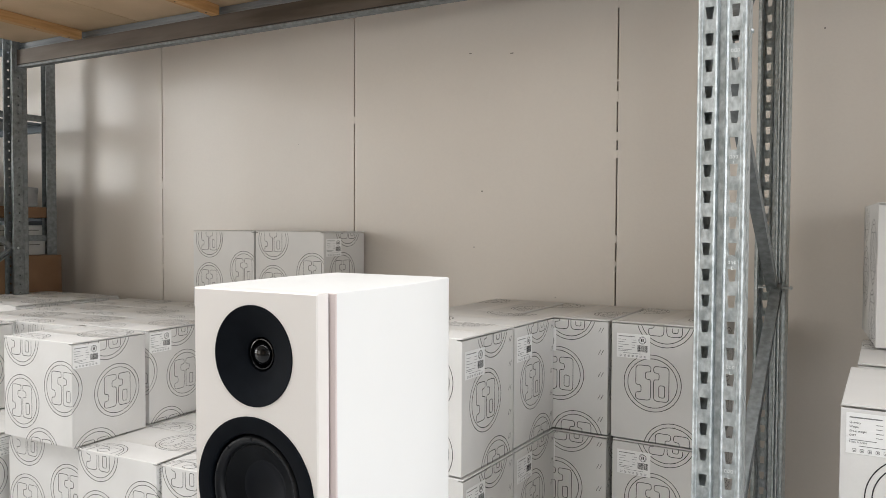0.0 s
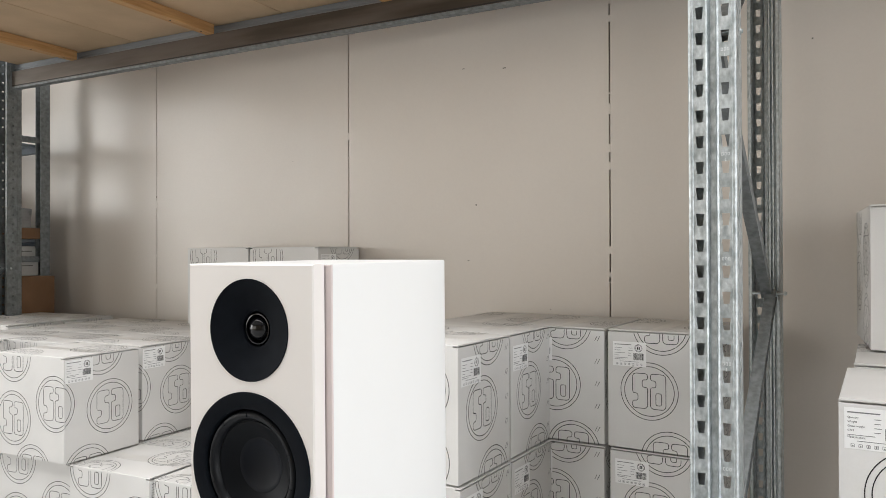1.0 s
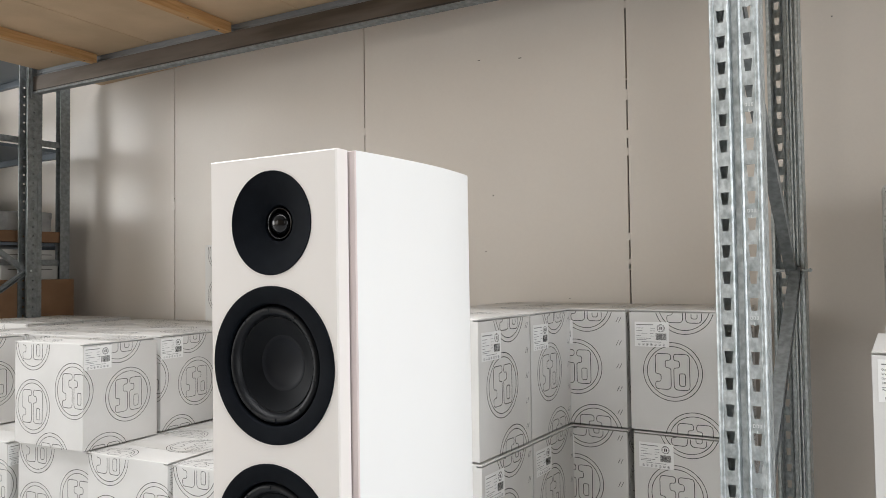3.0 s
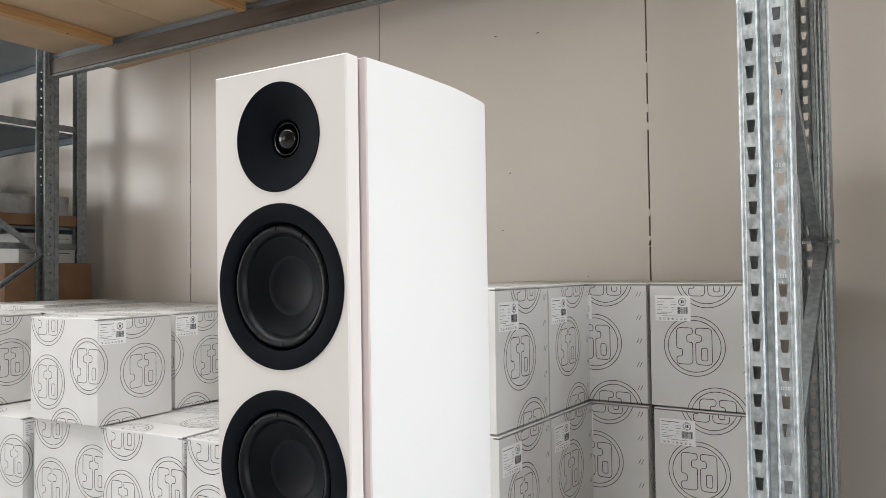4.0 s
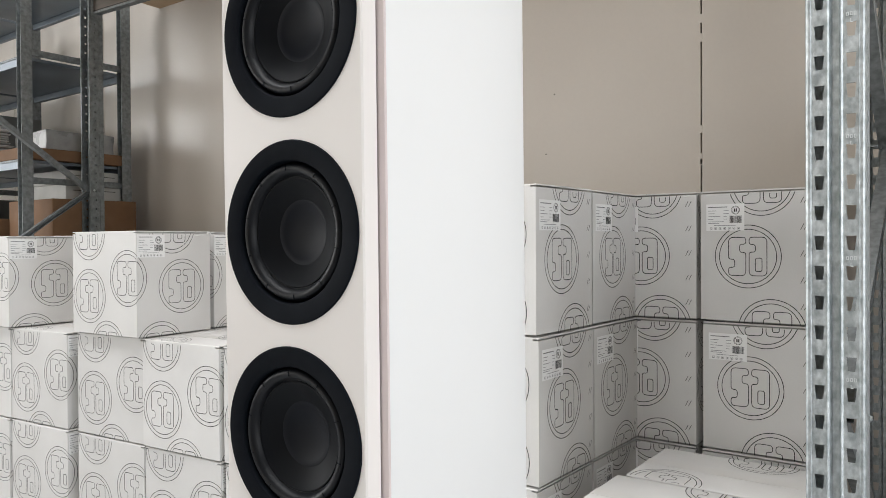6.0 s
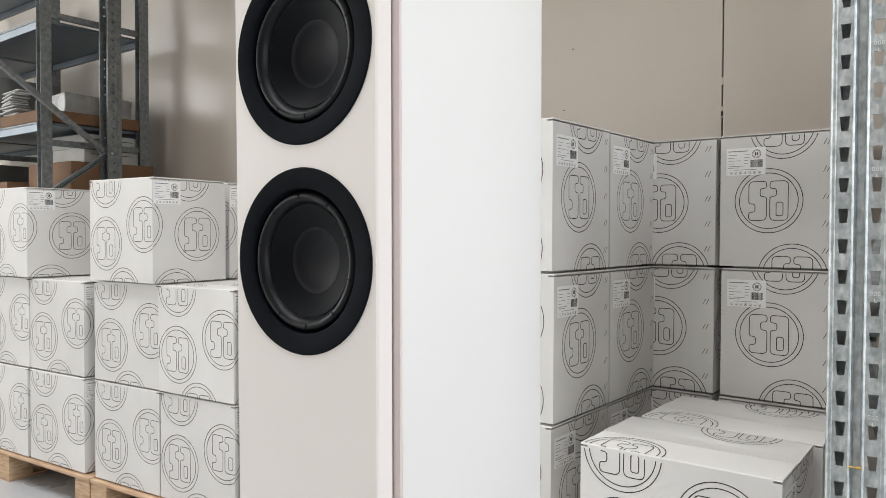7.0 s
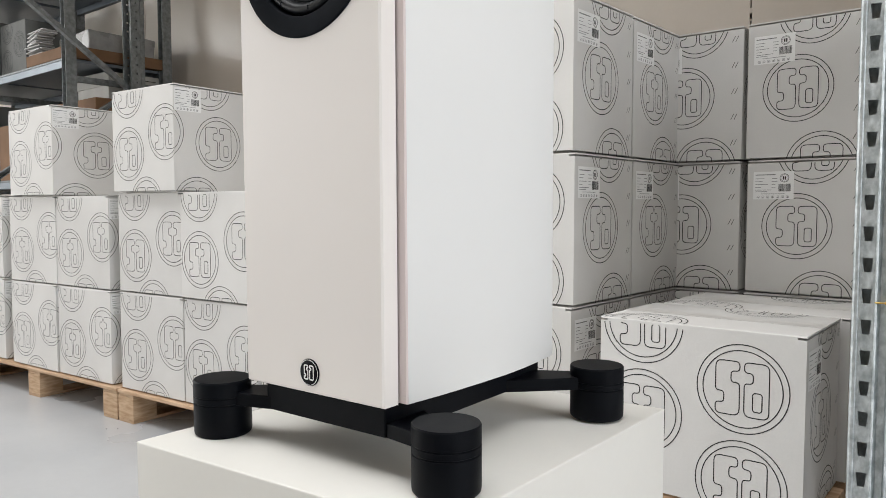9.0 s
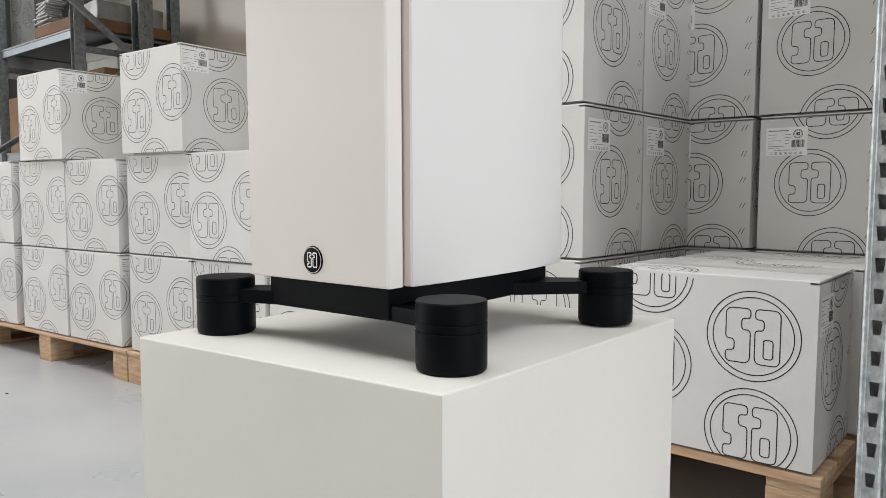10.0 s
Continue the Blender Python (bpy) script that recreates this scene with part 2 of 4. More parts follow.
SEAMS = [-9.0, -7.4, -6.1, -4.8, -3.46, -2.108, -0.856, 0.42, 1.7, 3.0, 4.5]
for a, b in zip(SEAMS, SEAMS[1:]):
    part("wall_panel", boxes((a + 0.0028, b - 0.0028, WALL_Y, 2.947, 0, 5.25), bevel=0.0015), WALL, wall_north)


rnd = random.Random(11)
for x, z, w, h in ((-1.433, 1.729, 0.006, 0.006), (-1.471, 1.494, 0.009, 0.003), (-1.493, 2.311, 0.012, 0.003), (-1.30, 2.29, 0.014, 0.004), (-3.461, 1.847, 0.006, 0.007),
                   (-0.16, 2.24, 0.005, 0.005), (-1.10, 1.30, 0.004, 0.004), (-2.45, 1.98, 0.003, 0.003)):
    part("scuff_mark", boxes((x - w / 2, x + w / 2, WALL_Y - 0.0006, WALL_Y + 0.001, z - h / 2, z + h / 2)), SCUFF, wall_north)
for x, lo, hi, n in ((-0.856, 1.3, 2.5, 9), (-2.108, 1.6, 2.3, 3), (-3.46, 1.3, 2.4, 3)):
    for k in range(n):
        z, h = rnd.uniform(lo, hi), rnd.uniform(0.006, 0.05)
        part("joint_filler", boxes((x - 0.004, x + 0.0035, WALL_Y - 0.0004, WALL_Y + 0.004, z, z + h), bevel=0.0004), WALL, wall_north)


for x, y, w in ((-2.590, 1.5335, 0.003), (-2.560, 1.5595, 0.003), (-2.836, 1.265, 0.008)):
    part("scuff_mark", boxes((x - w, x + w, y - w / 2, y + w / 2, -0.001, 0.0012), bevel=0.0003), SEAM, floor)


# ---- cartons ----
def stroke(bm, pts, width, closed, rect, place):
    """A flat printed line along pts (u, v), cut off at the face's rectangle; place puts (u, v) on the face."""
    n = len(pts)
    sides = []
    for i in range(n):
        p0 = Vector(pts[(i - 1) % n] if closed or i else pts[0])
        p1 = Vector(pts[(i + 1) % n] if closed or i < n - 1 else pts[-1])
        d = (p1 - p0)
        d = d.normalized() if d.length > 1e-9 else Vector((1, 0))
        nrm = Vector((-d.y, d.x)) * width / 2
        sides.append((Vector(pts[i]) + nrm, Vector(pts[i]) - nrm))
    u0, u1, v0, v1 = rect
    for i in range(n if closed else n - 1):
        a, b = sides[i], sides[(i + 1) % n]
        quad = (a[0], b[0], b[1], a[1])
        mid = sum(quad, Vector((0, 0))) / 4
        if not (u0 < mid.x < u1 and v0 < mid.y < v1):
            continue
        quad = [Vector((min(max(q.x, u0), u1), min(max(q.y, v0), v1))) for q in quad]
        try:
            bm.faces.new([bm.verts.new(place(q.x, q.y)) for q in quad])
        except ValueError:
            pass


def rounded(cx, cy, w, h, r, steps=5):
    pts = []
    for sx, sy, a0 in ((1, 1, 0), (-1, 1, 90), (-1, -1, 180), (1, -1, 270)):
        for k in range(steps + 1):
            a = radians(a0 + 90 * k / steps)
            pts.append((cx + sx * (w / 2 - r) + r * math.cos(a), cy + sy * (h / 2 - r) + r * math.sin(a)))
    dense = []
    for (ax, ay), (bx, by) in zip(pts, pts[1:] + pts[:1]):
        k = max(1, int(math.hypot(bx - ax, by - ay) / 0.008))
        dense += [(ax + (bx - ax) * i / k, ay + (by - ay) * i / k) for i in range(k)]
    return dense


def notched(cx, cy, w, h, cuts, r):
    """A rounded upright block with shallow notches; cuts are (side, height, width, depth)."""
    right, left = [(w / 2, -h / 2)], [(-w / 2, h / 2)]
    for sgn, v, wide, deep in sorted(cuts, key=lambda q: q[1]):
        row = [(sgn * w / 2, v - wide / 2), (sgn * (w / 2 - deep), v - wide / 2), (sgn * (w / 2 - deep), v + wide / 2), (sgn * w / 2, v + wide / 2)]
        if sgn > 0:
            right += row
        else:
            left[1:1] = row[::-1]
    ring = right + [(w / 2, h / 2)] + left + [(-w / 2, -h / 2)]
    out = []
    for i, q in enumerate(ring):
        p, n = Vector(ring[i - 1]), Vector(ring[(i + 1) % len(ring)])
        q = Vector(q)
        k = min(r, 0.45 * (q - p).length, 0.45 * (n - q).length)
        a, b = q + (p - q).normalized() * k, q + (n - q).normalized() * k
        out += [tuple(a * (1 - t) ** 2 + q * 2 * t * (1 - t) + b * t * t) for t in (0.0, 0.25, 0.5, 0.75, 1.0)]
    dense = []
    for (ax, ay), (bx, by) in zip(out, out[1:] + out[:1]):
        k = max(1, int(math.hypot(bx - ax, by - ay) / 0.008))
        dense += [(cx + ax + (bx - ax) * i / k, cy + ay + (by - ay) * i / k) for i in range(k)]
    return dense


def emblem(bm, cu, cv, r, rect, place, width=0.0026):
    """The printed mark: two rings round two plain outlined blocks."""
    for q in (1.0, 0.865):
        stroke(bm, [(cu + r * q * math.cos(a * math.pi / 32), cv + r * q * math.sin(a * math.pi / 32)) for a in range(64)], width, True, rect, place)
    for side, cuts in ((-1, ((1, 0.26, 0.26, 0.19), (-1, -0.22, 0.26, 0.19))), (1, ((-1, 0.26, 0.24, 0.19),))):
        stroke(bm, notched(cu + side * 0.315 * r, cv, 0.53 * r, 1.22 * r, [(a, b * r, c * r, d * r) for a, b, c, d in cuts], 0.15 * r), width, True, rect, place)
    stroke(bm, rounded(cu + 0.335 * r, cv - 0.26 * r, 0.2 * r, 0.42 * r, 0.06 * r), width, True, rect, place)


def barcode_bars(bm, u0, u1, v0, v1, place, rnd):
    u = u0
    while u < u1:
        w = rnd.choice((0.0007, 0.0012, 0.0018))
        bm.faces.new([bm.verts.new(place(*q)) for q in ((u, v0), (u + w, v0), (u + w, v1), (u, v1))])
        u += w + rnd.choice((0.0007, 0.0011))


def rect_face(bm, u0, u1, v0, v1, place):
    bm.faces.new([bm.verts.new(place(*q)) for q in ((u0, v0), (u1, v0), (u1, v1), (u0, v1))])


def letters(text, u, v, size, place):
    """Flat lettering in the built-in font, laid on a face from (u, v)."""
    curve = bpy.data.curves.new("lettering", "FONT")
    curve.body, curve.size = text, size
    holder = new("lettering", curve)
    bpy.context.view_layer.update()
    me = bpy.data.meshes.new_from_object(holder.evaluated_get(bpy.context.evaluated_depsgraph_get()))
    bpy.data.objects.remove(holder)
    for q in me.vertices:
        q.co = place(u + q.co.x, v + q.co.y)
    me.materials.clear()
    me.materials.append(INK)
    return me


def sticker(parent, u0, v0, w, h, place_at, seed=0, words=False):
    """A shipping label: paper, lines of small print, bar code, round mark and a row of icons. place_at(lift) gives the face's place function."""
    rnd = random.Random(seed)
    bm = bmesh.new()
    rect_face(bm, u0, u0 + w, v0, v0 + h, place_at(0.0005))
    lab = part("label", bm, STICKER, parent, "white paper shipping label with grey print")
    bm = bmesh.new()
    pl = place_at(0.0008)
    rect_face(bm, u0 + 0.05 * w, u0 + 0.55 * w, v0 + 0.87 * h, v0 + 0.90 * h, pl)
    for k, lw in enumerate((0.22, 0.18, 0.32, 0.14)):
        v = v0 + (0.74 - 0.105 * k) * h
        if not words:
            rect_face(bm, u0 + 0.05 * w, u0 + (0.05 + lw) * w, v, v + 0.016 * h, pl)
        rect_face(bm, u0 + 0.46 * w, u0 + (0.55 + 0.05 * rnd.random()) * w, v, v + 0.016 * h, pl)
    for k, lw in enumerate((0.42, 0.30)):
        v = v0 + (0.33 - 0.06 * k) * h
        if words and k:
            continue
        rect_face(bm, u0 + 0.05 * w, u0 + (0.05 + lw) * w, v, v + 0.016 * h, pl)
    rect_face(bm, u0 + 0.2 * w, u0 + 0.78 * w, v0 + 0.19 * h, v0 + 0.205 * h, pl)
    for k in range(7):
        u = u0 + (0.1 + 0.12 * k) * w
        stroke(bm, rounded(u + 0.03 * w, v0 + 0.085 * h, 0.055 * w, 0.075 * h, 0.0008), 0.0007, True, (u0, u0 + w, v0, v0 + h), pl)
        rect_face(bm, u + 0.018 * w, u + 0.042 * w, v0 + 0.06 * h, v0 + (0.085 + 0.008 * (k % 4)) * h, pl)
    part("small_print", bm, PRINT, lab, "rows of small grey print and icons")
    if words:
        for k, line in enumerate(("Quantity", "Weight", "Gross weight", "CBM", "Made in china")):
            me = letters(line, u0 + 0.05 * w, v0 + (0.74 - 0.105 * k) * h if k < 4 else v0 + 0.265 * h, 0.0052, pl)
            new("lettering", me).parent = lab
    bm = bmesh.new()
    barcode_bars(bm, u0 + 0.62 * w, u0 + 0.92 * w, v0 + 0.28 * h, v0 + 0.55 * h, pl, rnd)
    part("bar_code", bm, INK, lab, "black bar code")
    bm = bmesh.new()
    for q, wd in ((0.15 * h, 0.0012), (0.12 * h, 0.0008)):
        stroke(bm, [(u0 + 0.77 * w + q * math.cos(a * math.pi / 12), v0 + 0.76 * h + q * math.sin(a * math.pi / 12)) for a in range(24)], wd, True,
               (u0, u0 + w, v0, v0 + h), pl)
    rect_face(bm, u0 + 0.73 * w, u0 + 0.762 * w, v0 + 0.7 * h, v0 + 0.82 * h, pl)
    rect_face(bm, u0 + 0.778 * w, u0 + 0.81 * w, v0 + 0.7 * h, v0 + 0.82 * h, pl)
    part("round_mark", bm, INK, lab, "small round black mark")
    return lab


GAP = 0.0029


def face_place(face, w, d, h):
    """Places (u, v) on a face of a box w x d x h whose base centre is the origin: u to the viewer's right, v up."""
    def at(off):
        lift = off - GAP
        return {"front": lambda u, v: (u - w / 2, -d / 2 - lift, v), "right": lambda u, v: (w / 2 + lift, u - d / 2, v),
                "left": lambda u, v: (-w / 2 - lift, d / 2 - u, v), "back": lambda u, v: (w / 2 - u, d / 2 + lift, v),
                "top": lambda u, v: (u - w / 2, v - d / 2, h + off)}[face]
    return at


def carton(name, w, d, h, prints, label_at, text, seed=0, label_size=(0.105, 0.076), hatched="", words=False, ring=0.088, line=0.0021):
    """A printed white carton: body, four top flaps with a taped middle joint, print on every face and a label."""
    rnd = random.Random(seed)
    box = empty(name, Matrix(), text, "cardboard box")
    e = GAP
    x, y = w / 2 - e, d / 2 - e
    # section along the long side: a slit at each end under the folded flaps
    sec = [(-x, 0.0058), (x, 0.0058), (x, h - 0.0085), (x - 0.016, h - 0.0085), (x - 0.016, h - 0.0042), (x + 0.0004, h - 0.0042), (x + 0.0004, h - 0.0006),
           (-x - 0.0004, h - 0.0006), (-x - 0.0004, h - 0.0042), (-x + 0.016, h - 0.0042), (-x + 0.016, h - 0.0085), (-x, h - 0.0085)]
    bm = bmesh.new()
    near = [bm.verts.new((a, -y, b)) for a, b in sec]
    far = [bm.verts.new((a, y, b)) for a, b in sec]
    bm.faces.new(near)
    bm.faces.new(far)
    for i in range(len(sec)):
        j = (i + 1) % len(sec)
        bm.faces.new((near[i], near[j], far[j], far[i]))
    folds = [q for q in bm.edges if abs(q.verts[0].co.y - q.verts[1].co.y) < 1e-6 and min(q.verts[0].co.z, q.verts[1].co.z) > h - 0.0015]
    bmesh.ops.bevel(bm, geom=folds, offset=0.0032, segments=4, affect="EDGES", profile=0.5)
    corners = [q for q in bm.edges if abs(q.verts[0].co.z - q.verts[1].co.z) > 0.2]
    bmesh.ops.bevel(bm, geom=corners, offset=0.003, segments=2, affect="EDGES", profile=0.5)
    part("body", bm, CARTON, box, smooth=True)
    part("bottom_flap", boxes((-x + 0.03, x - 0.03, -y + 0.03, y - 0.03, 0.0, 0.0062)), CARTON, box)
    bm = boxes((-w / 2 + 0.003, w / 2 - 0.003, -0.0012, 0.0012, h - 0.0006, h - 0.0004))
    part("flap_joint", bm, CORE, box, "dark slit between the folded top flaps")
    part("tape", boxes((-w / 2 + 0.001, w / 2 - 0.001, -0.024, 0.024, h - 0.0003, h + 0.0001)), TAPE, box, "clear parcel tape over the flap joint")
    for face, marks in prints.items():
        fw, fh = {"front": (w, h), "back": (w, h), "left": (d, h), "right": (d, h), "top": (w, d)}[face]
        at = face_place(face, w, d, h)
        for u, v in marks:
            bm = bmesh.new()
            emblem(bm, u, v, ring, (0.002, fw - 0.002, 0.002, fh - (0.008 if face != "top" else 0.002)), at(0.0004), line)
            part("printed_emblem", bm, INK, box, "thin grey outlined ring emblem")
    if hatched:
        at = face_place(hatched, w, d, h)(0.0004)
        for k in range(5):
            bm = bmesh.new()
            for q in (0.0, 0.009):
                u, v = 0.268 + q, 0.045 + 0.072 * k
                stroke(bm, [(u, v), (u + 0.004, v + 0.008), (u + 0.008, v + 0.016)], 0.0015, False, (0, w, 0, h), at)
            part("printed_tick", bm, INK, box, "short double tick near the edge")
    if label_at:
        face, u, v = label_at
        sticker(box, u, v, label_size[0], label_size[1], face_place(face, w, d, h), seed, words)
    return box


WIDE = [(0.100, 0.134), (0.099, 0.351), (0.314, 0.199), (0.202, -0.040)]
SIDE = [(-0.052, 0.199), (0.180, 0.167), (0.091, -0.042), (0.141, 0.373)]
NARROW = [(0.132, 0.188), (0.195, -0.018), (0.17, 0.390)]
WIDE_B = [(0.10, 0.366), (0.10, 0.175), (0.307, 0.252), (0.307, 0.06)]
PW, PD, PH = 0.366, 0.306, 0.3565
RW, RD, RH = 0.425, 0.302, 0.369
proto_p = carton("carton", PW, PD, PH, {"front": WIDE, "right": SIDE, "left": SIDE, "back": WIDE, "top": [(0.10, 0.0), (0.27, 0.21)]},
                 ("right", 0.006, 0.268), "white printed cardboard carton stacked on a wooden pallet", 1, ring=0.0925, line=0.0019)
proto_r = carton("carton", RW, RD, RH, {"front": WIDE_B, "right": NARROW, "left": NARROW, "back": WIDE_B, "top": [(0.10, 0.012), (0.27, 0.295)]},
                 ("right", 0.019, 0.261), "white printed cardboard carton in a tight stack", 2, hatched="right")
# the topmost cartons bulge a little
proto_b = carton("carton", RW, RD, RH + 0.006, {"front": WIDE_B, "right": NARROW, "left": NARROW, "back": WIDE_B, "top": [(0.10, 0.012), (0.27, 0.295)]},
                 ("right", 0.019, 0.261), "white printed cardboard carton on top of a tight stack", 2, hatched="right")
proto_t = carton("carton", 0.400, 0.296, RH, {"front": [(0.11, 0.128), (0.11, 0.33), (0.335, 0.187)], "right": NARROW, "left": NARROW, "back": WIDE_B, "top": []},
                 ("right", 0.019, 0.261), "shallow white printed carton on top of a stack", 3)
proto_f = carton("carton", RW, RD, RH - 0.0095, {"front": WIDE_B, "right": NARROW, "left": NARROW, "back": WIDE_B, "top": []},
                 ("right", 0.012, 0.268), "white printed cardboard carton with a readable shipping label", 4, words=True)
proto_n = carton("carton", RW, RD, RH + 0.016, {"front": WIDE_B, "left": NARROW, "back": WIDE_B, "top": []}, None, "white carton with its plain end to the aisle", 6)
jit = random.Random(5)


def put(proto, x, y, z, rz, text, group, wobble=0.006, press=1.0):
    """One more carton; press flattens it a little under its load."""
    m = pose(x + jit.uniform(-wobble, wobble), y + jit.uniform(-wobble, wobble), z, 0, 0, rz + jit.uniform(-0.6, 0.6)) @ Matrix.Diagonal((1, 1, press, 1))
    return tagged(copy_thing(proto, m), text, "cardboard box", group)


# ---- pallets ----
def pallet(x, y, rz, w, d, h, text, t=0.019, front=0.1):
    """A timber pallet: top planks along x, three bearers along y, nine blocks, three base planks. (x, y) is its front left corner, t the planks' thickness, front the blocks' width."""
    p = empty("pallet", pose(x, y, 0, 0, 0, rz), text, "pallet")
    n = max(5, round(d / 0.16))
    pw = (d - (n - 1) * 0.03) / n
    top = part("top_plank", boxes((0, w, 0, pw, h - t, h), bevel=0.002), PALLET, p)
    for i in range(1, n):
        again(top, pose(0, i * (pw + 0.03), 0), p)
    bear = part("bearer", boxes((0.001, front - 0.001, 0.004, d - 0.004, h - 2 * t, h - t), bevel=0.0015), BLOCK, p)
    block = part("block", boxes((0.0, front, 0.003, 0.1, t, h - 2 * t), bevel=0.002), BLOCK, p)
    base = part("base_plank", boxes((0.001, front - 0.001, 0.004, d - 0.004, 0, t), bevel=0.0015), BLOCK, p)
    for i, xx in enumerate((0, (w - front) / 2, w - front)):
        if i:
            again(base, pose(xx, 0, 0), p)
            again(bear, pose(xx, 0, 0), p)
        for k, yy in enumerate((0, (d - 0.103) / 2, d - 0.103)):
            if i or k:
                again(block, pose(xx, yy, 0), p)
    return p


ROT = 5.0
U = Vector((math.cos(radians(ROT)), math.sin(radians(ROT))))
V = Vector((-U.y, U.x))
O2 = Vector((-2.655, 1.622))
PTOP = 0.118


def stack(origin, levels, text, group, shift=0.018, press=1.0):
    """Cartons on a pallet: levels[(column, row)] is how many stand on each other there."""
    for (c, r), n in levels.items():
        for k in range(n):
            q = origin + U * (PW * (c + 0.5) + 0.002 * c) + V * (PD * (r + 0.5) + 0.002 * r)
            loose = r == 0 and k == 2
            if loose:
                q = q + U * shift - V * 0.022
            put(proto_p, q.x, q.y, PTOP + k * PH * press, ROT - (1.6 if loose else 0.0), text, group, 0.004, press)


GROUP = "cartons stacked on the pallets"
for k in range(-2, 1):
    o = O2 + U * (1.208 * k)
    pallet(o.x - 0.004, o.y - 0.012, ROT, 1.2, 1.21, PTOP, "pale softwood pallet on the floor carrying white cartons", 0.012, 0.092)
stack(O2, {(0, 0): 3, (1, 0): 2, (0, 1): 3, (1, 1): 2, (0, 2): 3, (1, 2): 3, (0, 3): 3, (1, 3): 3}, "white carton with grey ring emblems on a softwood pallet", GROUP)
stack(O2 - U * 0.793, {(0, 0): 3, (1, 0): 2, (0, 1): 3, (1, 1): 3, (0, 2): 3, (1, 2): 3, (0, 3): 3, (1, 3): 3}, "white carton with grey ring emblems on a softwood pallet", GROUP, 0.040, 0.99)
stack(O2 - U * 1.604, {(0, 0): 2, (1, 0): 2, (0, 1): 2, (1, 1): 2, (0, 2): 3, (1, 2): 3, (0, 3): 3, (1, 3): 3}, "white carton with grey ring emblems on a softwood pallet", GROUP)
for i in range(2):
    put(proto_t, -2.03 - 0.2 - 0.404 * i, 2.61 + 0.148 - 0.007 * i, PTOP + 3 * PH, 1.0, "shallow white carton on top of the stack by the wall", GROUP, 0.0)
o = O2 + U * 0.80
stack(o - U * 0.050, {(0, 0): 2, (0, 1): 2, (0, 2): 2}, "white carton wedged between two stacks", GROUP)

# the stack round the big carton beside the rack post
RTOP = 0.172
pallet(-1.36, 1.795, 0, 0.985, 1.06, RTOP, "pale softwood pallet under the tight carton stack")
for k in range(3):
    z = RTOP + k * RH
    kind_r = proto_b if k == 2 else proto_r
    for i in range(2):
        put(kind_r, -0.918 - RW / 2 + 0.007 * i, 1.862 + RD * (i + 0.5) + 0.003 * i, z, -1.2, "white carton with a shipping label on its end", "cartons in the tight stack", 0.003)
    for i in range(2):
        # turned so that the labelled end looks to the aisle
        put(kind_r, -0.717 + RD * (i - 0.5) + (0.001 if i else -0.008), 2.452 + RW / 2, z, -90, "white carton with a shipping label, end to the aisle",
            "cartons in the tight stack", 0.003)
for k in range(3):
    put(proto_b if k == 2 else proto_r, -1.192, 2.462 + RW / 2, RTOP + k * RH, -90, "white carton in the back corner of the tight stack", "cartons in the tight stack", 0.002)
put(proto_r, -0.815 + RW / 2, 1.789 + RD / 2, RTOP, 0, "large white carton standing alone at the stack's front", "cartons in the tight stack", 0.0)
put(proto_r, -0.800 + RW / 2, 1.789 + RD * 1.5 + 0.006, RTOP, 0, "white carton behind the front carton", "cartons in the tight stack", 0.0)

# cartons beyond the rack post
pallet(-0.06, 1.69, 0, 0.9, 1.1, 0.157, "softwood pallet beyond the rack post")
for k in range(3):
    put(proto_f if k == 2 else proto_r, -0.0455 + RD / 2, 1.728 + RW / 2, 0.157 + k * RH, -90, "white carton in the stack beyond the rack post", "cartons beyond the post", 0.0)
    put(proto_r, -0.030 + RD / 2, 2.16 + RW / 2, 0.157 + k * RH, -90, "white carton in the stack beyond the rack post", "cartons beyond the post", 0.0)
    # unseen second column, added to keep side daylight off the wall gap
    for y in (1.705, 2.142):
        put(proto_r, 0.276 + RD / 2, y + RW / 2, 0.157 + k * RH, -90, "white carton in the stack beyond the rack post", "cartons beyond the post", 0.0)
put(proto_n, 0.134, 2.618, 0.157 + 3 * RH, -84, "single white carton lying on top of the stack", "cartons beyond the post", 0.0)



